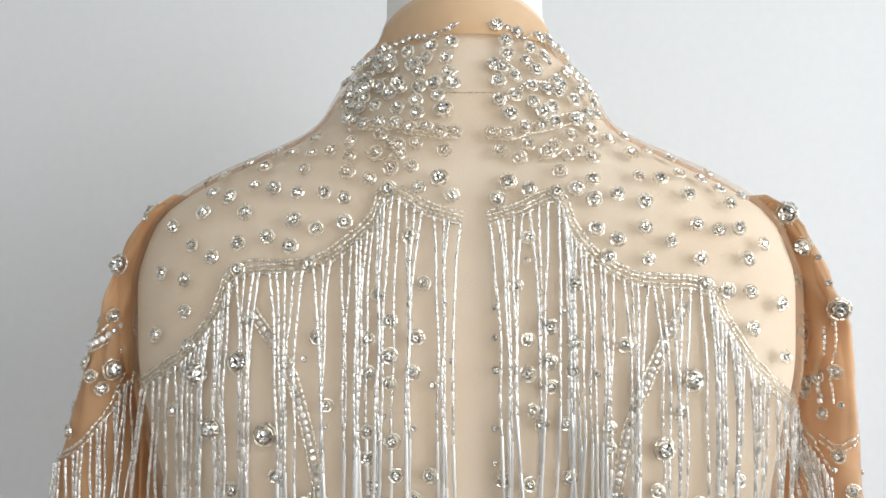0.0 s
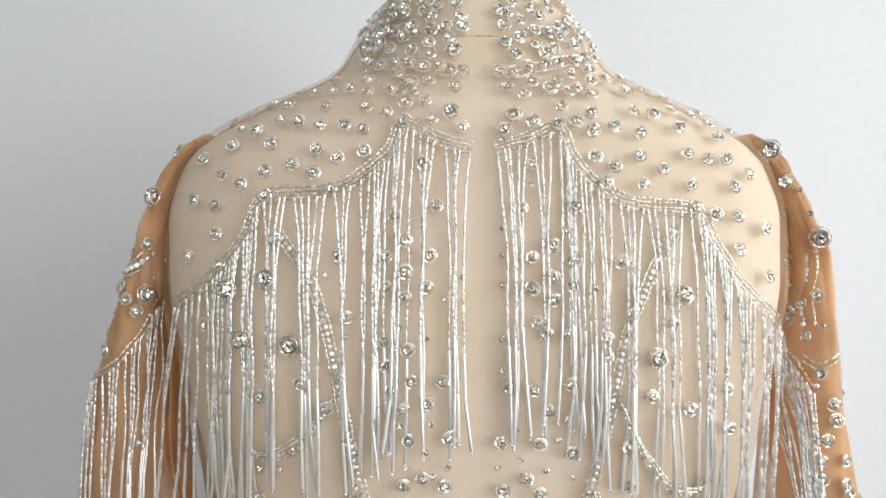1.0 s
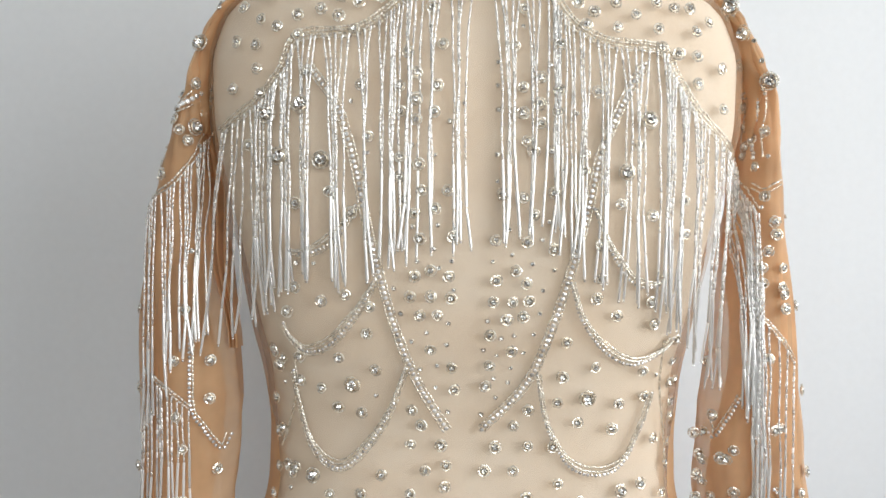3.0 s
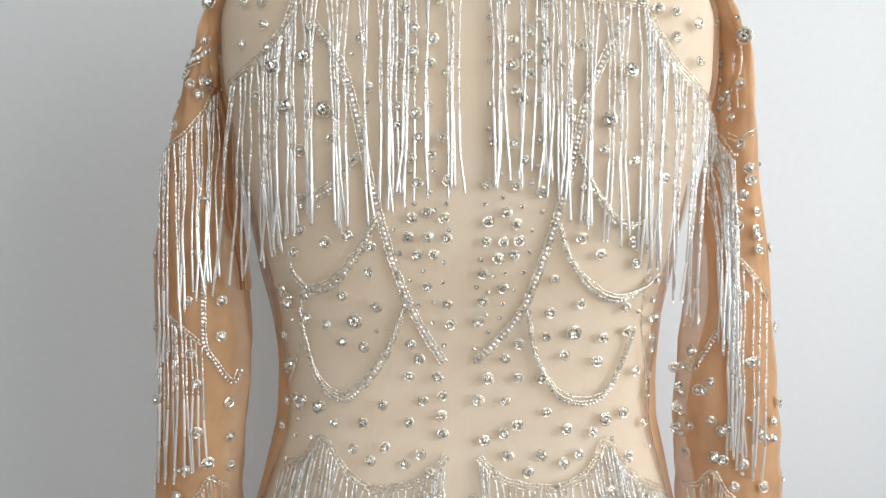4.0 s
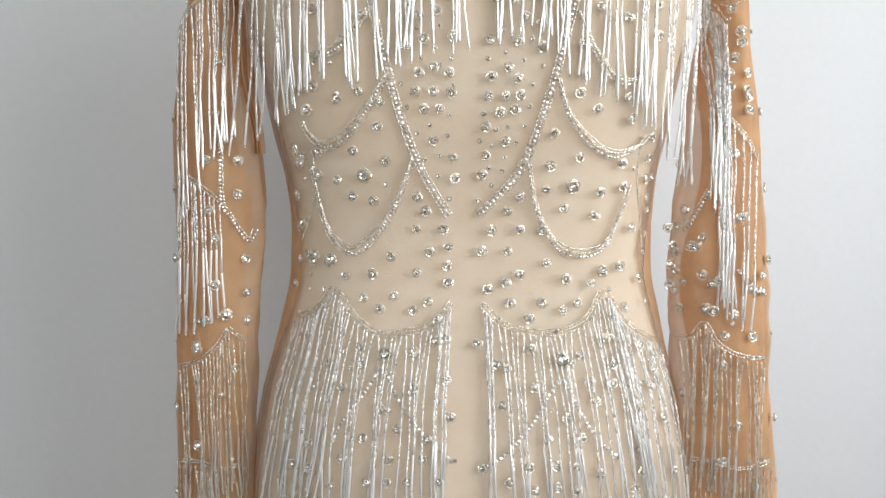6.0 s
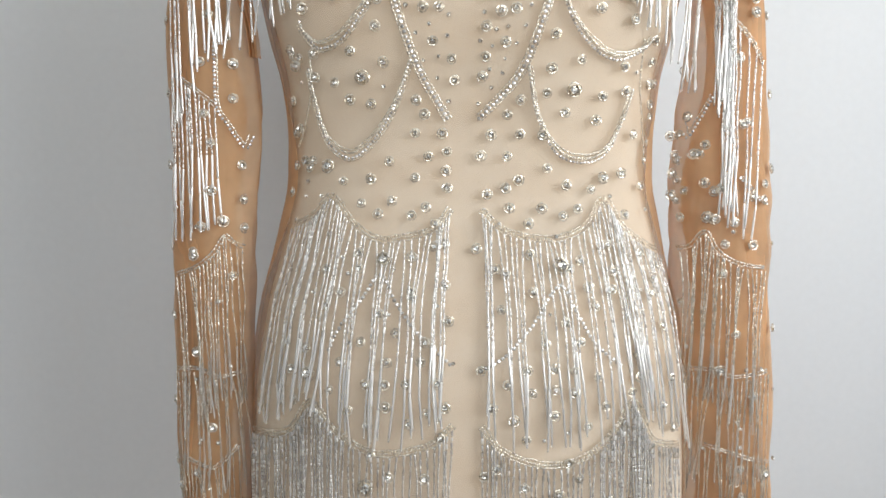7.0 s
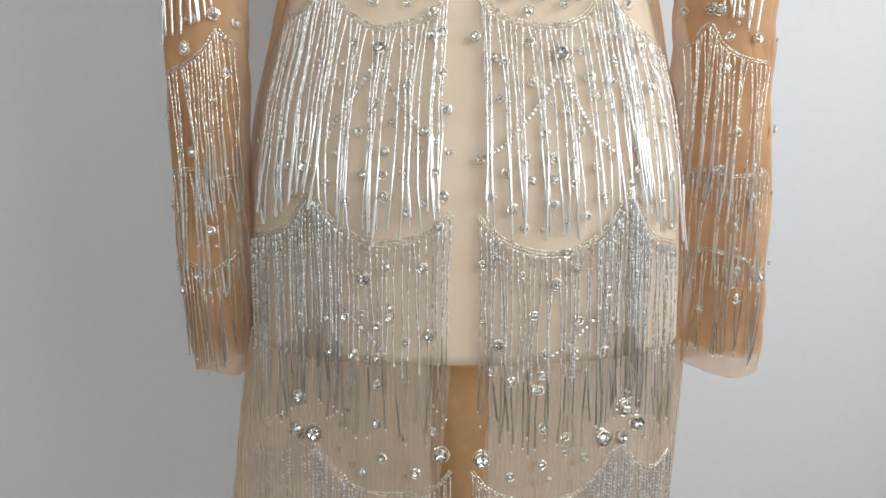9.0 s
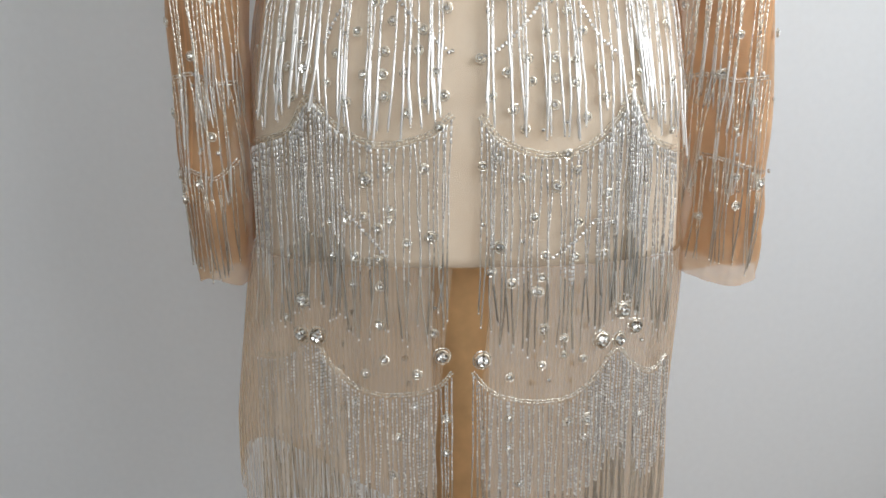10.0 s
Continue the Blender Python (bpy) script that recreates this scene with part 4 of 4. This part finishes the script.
stones(bodice, back, [(-32, 1388, "m"), (-48, 1394, "m"), (-57, 1390, "m"), (-48, 1387, "m"), (-3, 1385, "m"), (-16, 1382, "m"), (-41, 1381, "m"), (-27, 1378, "m"), (-15, 1374, "m"), (0, 1376, "n"), (-56, 1382, "m"), (-50, 1380, "m"), (-58, 1374, "m"), (-48, 1368, "m"), (-53, 1371, "m"), (-38, 1369, "m"), (-28, 1368, "m"), (-19, 1364, "m"), (-10, 1365, "m"), (-2, 1361, "m"), (7, 1362, "m"), (-36, 1361, "m"), (-56, 1365, "s"), (-54, 1357, "m"), (-16, 1355, "m"), (-30, 1355, "m"), (1, 1351, "m"), (-54, 1348, "m"), (-39, 1349, "m"), (-25, 1349, "m")])
stones(bodice, back, [(-66, 1352, "m")])
stones(bodice, back, [(32, 1431, "m"), (39, 1430, "s"), (45, 1428, "m"), (49, 1424, "s"), (38, 1421, "m"), (38, 1412, "m"), (53, 1418, "m"), (50, 1409, "m"), (60, 1428, "m"), (67, 1430, "m"), (69, 1424, "m"), (75, 1424, "m"), (79, 1430, "m"), (62, 1414, "m"), (65, 1409, "s"), (56, 1403, "m"), (35, 1403, "m"), (43, 1398, "m"), (33, 1394, "m"), (30, 1405, "m"), (53, 1392, "m"), (46, 1390, "s"), (62, 1391, "m"), (69, 1398, "m"), (72, 1395, "m"), (77, 1406, "m"), (81, 1408, "m"), (82, 1424, "m"), (85, 1406, "m"), (86, 1398, "m")])
stones(bodice, back, [(90, 1414, "m"), (94, 1409, "m"), (70, 1390, "m"), (80, 1386, "m"), (85, 1392, "m"), (92, 1397, "m"), (101, 1400, "m"), (95, 1388, "m"), (42, 1385, "m"), (33, 1382, "m"), (53, 1382, "m"), (39, 1373, "n"), (59, 1376, "m"), (65, 1379, "m"), (48, 1365, "m"), (29, 1361, "m"), (38, 1361, "m"), (58, 1366, "m"), (66, 1369, "m"), (79, 1372, "m"), (83, 1373, "m"), (89, 1378, "m"), (96, 1379, "m"), (75, 1361, "m"), (49, 1354, "m"), (33, 1350, "m"), (64, 1354, "m"), (60, 1350, "m"), (44, 1346, "m"), (73, 1348, "m")])
stones(bodice, back, [(79, 1351, "m"), (89, 1366, "m"), (88, 1357, "m"), (87, 1347, "m")])
stones(bodice, back, [(-31, 1328, "m"), (-117, 1282, "m"), (-75, 1285, "m"), (-145, 1239, "m"), (-77, 1361, "m"), (-78, 1351, "m"), (-91, 1352, "m"), (-102, 1353, "m"), (-107, 1343, "m"), (-120, 1347, "m"), (-128, 1351, "m"), (-134, 1339, "m"), (-154, 1339, "m"), (-137, 1327, "m"), (-125, 1324, "m"), (-110, 1331, "m"), (-98, 1329, "m"), (-81, 1340, "m"), (-55, 1338, "m"), (-42, 1334, "m"), (-68, 1326, "m"), (-84, 1326, "m"), (-56, 1323, "m"), (-114, 1315, "m"), (-141, 1315, "m"), (-161, 1307, "m"), (-85, 1310, "m"), (-56, 1309, "m"), (-72, 1305, "m"), (-100, 1301, "m")])
stones(bodice, back, [(-117, 1297, "m"), (-146, 1296, "m"), (-87, 1295, "m"), (-133, 1289, "m"), (-165, 1280, "m"), (-149, 1276, "m"), (-148, 1258, "m"), (-167, 1244, "m"), (-14, 1329, "m"), (-2, 1334, "n"), (5, 1324, "m"), (-30, 1340, "m"), (-26, 1354, "m"), (-18, 1341, "m")])
stones(bodice, back, [(65, 1326, "m"), (149, 1274, "m"), (93, 1289, "m"), (112, 1364, "m"), (99, 1360, "m"), (112, 1351, "m"), (139, 1350, "m"), (125, 1354, "m"), (114, 1336, "m"), (127, 1335, "m"), (141, 1339, "m"), (155, 1336, "m"), (165, 1341, "m"), (166, 1330, "m"), (170, 1321, "m"), (181, 1326, "m"), (86, 1334, "m"), (100, 1325, "m"), (86, 1322, "m"), (116, 1321, "m"), (143, 1326, "m"), (76, 1328, "m"), (67, 1338, "m"), (37, 1332, "n"), (31, 1322, "m"), (49, 1328, "m"), (87, 1305, "m"), (99, 1299, "m"), (115, 1306, "m"), (130, 1298, "m")])
stones(bodice, back, [(146, 1308, "m"), (160, 1305, "m"), (173, 1306, "m"), (189, 1297, "m"), (116, 1288, "m"), (147, 1288, "m"), (177, 1288, "m"), (162, 1270, "m"), (177, 1269, "m"), (198, 1262, "m"), (177, 1248, "m"), (199, 1231, "m")])
stones(bodice, back, [(-19, 1301, "m"), (-19, 1287, "s"), (-11, 1274, "m"), (1, 1263, "s"), (-36, 1268, "m"), (-19, 1262, "s"), (-30, 1253, "m"), (-15, 1244, "m"), (-42, 1243, "m"), (-70, 1244, "m"), (-41, 1225, "m"), (-30, 1234, "m"), (5, 1231, "s"), (-17, 1225, "m"), (-30, 1219, "m"), (-65, 1207, "m"), (-6, 1218, "s"), (-77, 1232, "s"), (-65, 1195, "s"), (-42, 1192, "m"), (-33, 1201, "s"), (-42, 1178, "m"), (-38, 1163, "m"), (-16, 1194, "s"), (1, 1195, "s"), (-28, 1187, "m"), (-114, 1230, "l"), (-110, 1254, "m"), (-99, 1190, "l"), (-139, 1224, "l")])
stones(bodice, back, [(-130, 1193, "l"), (-118, 1159, "m"), (-154, 1202, "m"), (-93, 1167, "m"), (48, 1300, "m"), (47, 1287, "s"), (74, 1274, "m"), (41, 1273, "m"), (67, 1259, "s"), (29, 1261, "s"), (29, 1244, "s"), (60, 1250, "m"), (73, 1241, "m"), (47, 1243, "m"), (59, 1231, "m"), (72, 1225, "m"), (47, 1224, "m"), (29, 1226, "s"), (60, 1217, "m"), (86, 1224, "s"), (101, 1240, "m"), (50, 1204, "m"), (55, 1197, "m"), (29, 1194, "s"), (68, 1197, "m"), (92, 1194, "m"), (77, 1183, "s"), (70, 1167, "m"), (92, 1183, "m"), (29, 1175, "s")])
stones(bodice, back, [(33, 1166, "m"), (48, 1163, "m"), (56, 1151, "m"), (139, 1220, "l"), (123, 1182, "l"), (132, 1202, "m"), (143, 1151, "m"), (119, 1159, "m")])
stones(bodice, back, [(-31, 1152, "m"), (-41, 1150, "s"), (-33, 1142, "s"), (-16, 1155, "m"), (-14, 1143, "s"), (-26, 1168, "m"), (-7, 1168, "m"), (-2, 1141, "s"), (-3, 1135, "m"), (-27, 1133, "m"), (-40, 1130, "s"), (-17, 1126, "s"), (-29, 1117, "s"), (-4, 1117, "s"), (-31, 1106, "m"), (-19, 1110, "m"), (-13, 1112, "s"), (-6, 1106, "m"), (-46, 1097, "s"), (-34, 1091, "m"), (-19, 1091, "m"), (-2, 1096, "s"), (-4, 1090, "m"), (-41, 1078, "s"), (-27, 1077, "m"), (-14, 1077, "m"), (-6, 1071, "s"), (-22, 1064, "s"), (-33, 1057, "s"), (-19, 1051, "m")])
stones(bodice, back, [(-7, 1055, "s"), (-14, 1039, "s"), (-3, 1037, "m"), (-27, 1036, "s"), (-15, 1022, "s"), (-1, 1020, "m"), (-6, 1003, "s"), (-33, 1004, "m"), (-26, 992, "m"), (-34, 977, "m"), (-11, 976, "m"), (-120, 1097, "m"), (-100, 1087, "m"), (-82, 1092, "m"), (-64, 1083, "m"), (-66, 1063, "m"), (-88, 1044, "m"), (-60, 1035, "m"), (-78, 1023, "l"), (-102, 1019, "m"), (-89, 1005, "m"), (-71, 1001, "m"), (-60, 1015, "s"), (-119, 1024, "m"), (-119, 1043, "m"), (-127, 1078, "m"), (-133, 1041, "m"), (-118, 1115, "s"), (-105, 1115, "s"), (-77, 1152, "m")])
stones(bodice, back, [(38, 1140, "s"), (67, 1146, "s"), (28, 1132, "m"), (51, 1131, "m"), (62, 1133, "s"), (71, 1126, "m"), (40, 1122, "s"), (26, 1117, "s"), (55, 1115, "s"), (71, 1111, "s"), (43, 1110, "m"), (29, 1103, "m"), (51, 1101, "m"), (63, 1096, "s"), (27, 1087, "m"), (41, 1087, "m"), (53, 1088, "m"), (23, 1073, "s"), (37, 1074, "m"), (49, 1076, "m"), (61, 1079, "s"), (25, 1062, "m"), (33, 1060, "s"), (43, 1062, "s"), (57, 1063, "s"), (20, 1051, "s"), (30, 1047, "s"), (41, 1050, "m"), (50, 1049, "s"), (25, 1039, "m")])
stones(bodice, back, [(41, 1037, "s"), (28, 1029, "s"), (22, 1023, "m"), (39, 1026, "s"), (30, 1014, "s"), (19, 1001, "s"), (44, 992, "m"), (55, 1004, "m"), (30, 975, "m"), (55, 976, "m"), (105, 1129, "m"), (106, 1105, "m"), (103, 1090, "m"), (119, 1077, "m"), (145, 1087, "m"), (149, 1070, "m"), (82, 1057, "m"), (105, 1037, "m"), (80, 1030, "m"), (100, 1013, "l"), (77, 1010, "m"), (125, 1008, "m"), (93, 994, "m"), (120, 988, "m"), (146, 1013, "m"), (143, 1033, "m"), (156, 977, "m"), (168, 1162, "m"), (170, 1138, "m"), (169, 1021, "m")])
stones(bodice, back, [(173, 993, "m")])
stones(bodice, back, [(-23, 957, "m"), (-34, 939, "m"), (-7, 961, "m"), (-8, 945, "m"), (-7, 930, "m"), (22, 957, "m"), (44, 957, "m"), (78, 947, "m"), (43, 930, "m"), (54, 937, "m"), (27, 925, "m"), (95, 933, "m"), (-56, 953, "m"), (-72, 938, "m"), (-110, 949, "n"), (-96, 936, "m"), (-80, 917, "m"), (-54, 919, "m"), (-25, 914, "m"), (-37, 907, "m"), (-66, 908, "m"), (46, 913, "m"), (74, 913, "m"), (62, 900, "m"), (92, 906, "m"), (105, 912, "m"), (128, 939, "n"), (145, 943, "m"), (117, 929, "m"), (134, 923, "s")])
stones(bodice, back, [(165, 932, "m"), (148, 907, "m"), (74, 975, "m"), (-127, 948, "m"), (-131, 923, "s"), (-116, 923, "s"), (-140, 902, "s")])
stones(skirt, back, [(-61, 870, "l"), (-110, 861, "m"), (-82, 875, "m"), (-37, 872, "m"), (-9, 883, "m"), (-17, 900, "m"), (-91, 858, "s"), (-97, 842, "m"), (-122, 841, "s"), (-110, 831, "m"), (-37, 844, "m"), (-9, 849, "m"), (-64, 825, "m"), (-15, 832, "s"), (-6, 820, "m"), (-79, 802, "m"), (-127, 794, "m"), (-145, 797, "m"), (-125, 773, "l"), (-97, 785, "m"), (-141, 775, "m"), (-106, 762, "m"), (-75, 768, "m"), (-59, 768, "m"), (-41, 769, "m"), (-57, 786, "m"), (-29, 787, "m"), (-15, 770, "m"), (-90, 746, "m"), (-73, 734, "m")])
stones(skirt, back, [(-58, 750, "m"), (-39, 737, "m"), (-24, 746, "m"), (-9, 751, "m"), (-13, 726, "m"), (-138, 750, "m"), (-153, 759, "s"), (-173, 736, "m"), (-173, 793, "s"), (-71, 710, "m"), (-75, 682, "l"), (-56, 692, "m"), (-26, 692, "m"), (-2, 786, "s"), (-25, 803, "m"), (-50, 810, "m"), (-107, 891, "s"), (-151, 868, "s")])
stones(skirt_right, back, [(89, 865, "l"), (106, 869, "m"), (63, 874, "m"), (42, 858, "m"), (18, 879, "m"), (38, 829, "m"), (27, 817, "s"), (65, 843, "m"), (92, 818, "m"), (75, 801, "m"), (105, 802, "m"), (59, 780, "m"), (82, 781, "m"), (99, 779, "m"), (119, 773, "m"), (43, 769, "m"), (63, 762, "m"), (83, 764, "m"), (99, 761, "m"), (30, 750, "m"), (48, 740, "m"), (58, 724, "m"), (82, 743, "m"), (110, 733, "m"), (73, 723, "s"), (93, 729, "s"), (94, 703, "m"), (150, 758, "m"), (126, 749, "m"), (157, 770, "m")])
stones(skirt_right, back, [(134, 844, "m"), (113, 846, "m"), (119, 831, "m"), (130, 882, "m"), (174, 852, "m"), (182, 810, "m"), (191, 763, "m"), (193, 720, "m"), (181, 742, "m"), (156, 788, "m"), (161, 842, "s"), (34, 700, "m"), (103, 690, "m"), (57, 684, "m"), (166, 678, "m"), (23, 694, "m"), (21, 780, "m"), (37, 900, "s"), (86, 889, "s")])
stones(skirt, back, [(-21, 634, "n"), (-93, 648, "m"), (-55, 648, "m"), (-74, 612, "m"), (-65, 590, "m"), (-66, 556, "n"), (-63, 523, "m"), (-80, 509, "m"), (-34, 510, "m"), (-136, 572, "x"), (-154, 553, "m"), (-139, 540, "x"), (-123, 541, "x"), (-12, 528, "x"), (-19, 549, "m"), (-173, 529, "s"), (-203, 473, "s"), (23, 524, "x"), (77, 551, "n"), (76, 517, "m"), (96, 526, "m"), (114, 521, "m"), (48, 507, "m"), (96, 542, "m"), (83, 503, "s"), (38, 625, "n"), (86, 676, "n"), (67, 650, "m"), (131, 669, "m"), (68, 586, "m")])
stones(skirt, back, [(75, 598, "m"), (130, 537, "x"), (147, 536, "x"), (163, 546, "x"), (149, 563, "x"), (171, 531, "s"), (172, 458, "m"), (120, 462, "n"), (102, 461, "m"), (48, 468, "m"), (48, 439, "m"), (117, 443, "m"), (-52, 448, "m"), (-90, 481, "m"), (-8, 468, "m"), (-9, 434, "m"), (-58, 410, "m"), (-36, 480, "m"), (59, 402, "m"), (-66, 641, "m"), (-18, 572, "s")])
stones(sleeve_left, arm_back, [(-188, 1318, "l"), (-186, 1314, "s"), (-200, 1285, "l"), (-196, 1283, "m"), (-205, 1254, "m"), (-221, 1249, "l"), (-200, 1243, "m"), (-202, 1232, "m"), (-206, 1220, "l"), (-215, 1217, "m"), (-219, 1225, "m"), (-210, 1209, "m"), (-204, 1206, "s"), (-234, 1207, "s"), (-236, 1201, "s"), (-238, 1194, "m"), (-229, 1183, "m"), (-242, 1182, "s")])
stones(sleeve_right, arm_back, [(216, 1318, "l"), (218, 1312, "m"), (227, 1297, "l"), (233, 1290, "s"), (231, 1276, "m"), (234, 1271, "m"), (239, 1274, "s"), (244, 1258, "l"), (243, 1249, "s"), (237, 1242, "m"), (237, 1226, "m"), (236, 1209, "m"), (235, 1202, "m"), (238, 1214, "m"), (243, 1219, "m"), (244, 1199, "s"), (238, 1192, "m"), (242, 1168, "m"), (240, 1159, "s")])
stones(sleeve_left, arm_back, [(-193, 1037, "m"), (-193, 1007, "m"), (-189, 950, "m"), (-210, 1077, "m"), (-204, 901, "n"), (-190, 894, "m"), (-229, 875, "m"), (-189, 920, "m"), (-194, 1145, "s")])
stones(sleeve_right, arm_back, [(248, 1148, "m"), (249, 1138, "m"), (255, 1112, "m"), (254, 1097, "m"), (239, 1112, "m")])
stones(sleeve_left, arm_back, [(-226, 896, "s"), (-245, 913, "s"), (-229, 871, "m")])
stones(sleeve_right, arm_back, [(256, 1092, "m"), (257, 1080, "m"), (220, 968, "m"), (220, 935, "m"), (223, 905, "n"), (233, 930, "m"), (245, 900, "m"), (263, 880, "m"), (261, 923, "m"), (212, 960, "m"), (208, 993, "m"), (203, 955, "m"), (203, 937, "m"), (203, 919, "m"), (229, 903, "m"), (205, 904, "m"), (253, 987, "m"), (204, 978, "m")])
stones(sleeve_left, arm_back, [(-251, 655, "n"), (-234, 671, "m"), (-229, 703, "s"), (-215, 699, "s"), (-229, 769, "s"), (-203, 769, "s"), (-215, 754, "s")])
stones(sleeve_right, arm_back, [(287, 667, "n"), (261, 674, "m"), (264, 647, "m"), (234, 636, "m"), (270, 742, "m"), (256, 719, "s"), (260, 695, "s"), (251, 800, "m"), (240, 767, "m"), (238, 881, "m"), (223, 757, "s"), (262, 767, "s"), (277, 767, "s")])
stones(skirt, back, [(-107, 646, "m"), (-78, 651, "m"), (-55, 657, "m"), (-41, 628, "m"), (-86, 616, "m"), (-106, 615, "m"), (-66, 614, "m"), (-89, 591, "m"), (-124, 633, "s"), (-147, 612, "s"), (-134, 647, "m"), (-165, 600, "s"), (-40, 593, "s"), (-13, 608, "s")])
stones(skirt_right, back, [(77, 617, "m"), (104, 615, "m"), (130, 616, "m"), (106, 645, "m"), (31, 603, "m"), (72, 585, "m"), (48, 593, "m"), (91, 636, "s"), (57, 630, "s"), (23, 645, "s"), (137, 643, "m")])
stones(skirt, back, [(-152, 920, "m"), (-144, 858, "s"), (-160, 836, "s"), (-123, 903, "s"), (-96, 871, "s"), (-81, 862, "m"), (-108, 837, "s"), (-52, 862, "s"), (-37, 839, "m"), (-56, 825, "s"), (-18, 881, "m"), (-90, 801, "s")])
stones(skirt_right, back, [(34, 862, "m"), (46, 826, "s"), (79, 825, "s"), (97, 862, "m"), (116, 838, "s"), (135, 860, "m"), (147, 822, "s"), (171, 839, "m"), (161, 873, "m"), (179, 861, "s")])
stones(bodice, back, [(-140, 1045, "m"), (-136, 1034, "m"), (-141, 1006, "m"), (-140, 979, "m"), (-124, 954, "m"), (-129, 936, "s"), (-144, 925, "s"), (-132, 1021, "s"), (171, 1056, "m"), (170, 1039, "m"), (175, 1022, "m"), (172, 1004, "m"), (178, 986, "m"), (172, 971, "m"), (169, 955, "m"), (170, 911, "s"), (155, 1029, "s")])
stones(bodice, back, [(-61, 1419, "s"), (-53, 1416, "m"), (-46, 1414, "m"), (-41, 1408, "s"), (-63, 1403, "m"), (-57, 1395, "m"), (-63, 1392, "s"), (-54, 1401, "m"), (-48, 1402, "m"), (-43, 1404, "s"), (-33, 1413, "m"), (-37, 1420, "m"), (-59, 1386, "s"), (-51, 1393, "m"), (-45, 1396, "m"), (-29, 1416, "s"), (-40, 1414, "m")])
stones(sleeve_right, arm_back, [(199, 960, "m"), (197, 943, "m"), (197, 924, "m"), (195, 977, "m"), (273, 920, "m"), (274, 934, "m"), (207, 928, "m"), (206, 1035, "m")])
stones(bodice, back, [(-138, 1035, "m"), (-142, 1007, "m"), (-146, 926, "m"), (-140, 950, "m"), (-131, 954, "m"), (-141, 1048, "m"), (-136, 982, "m")])
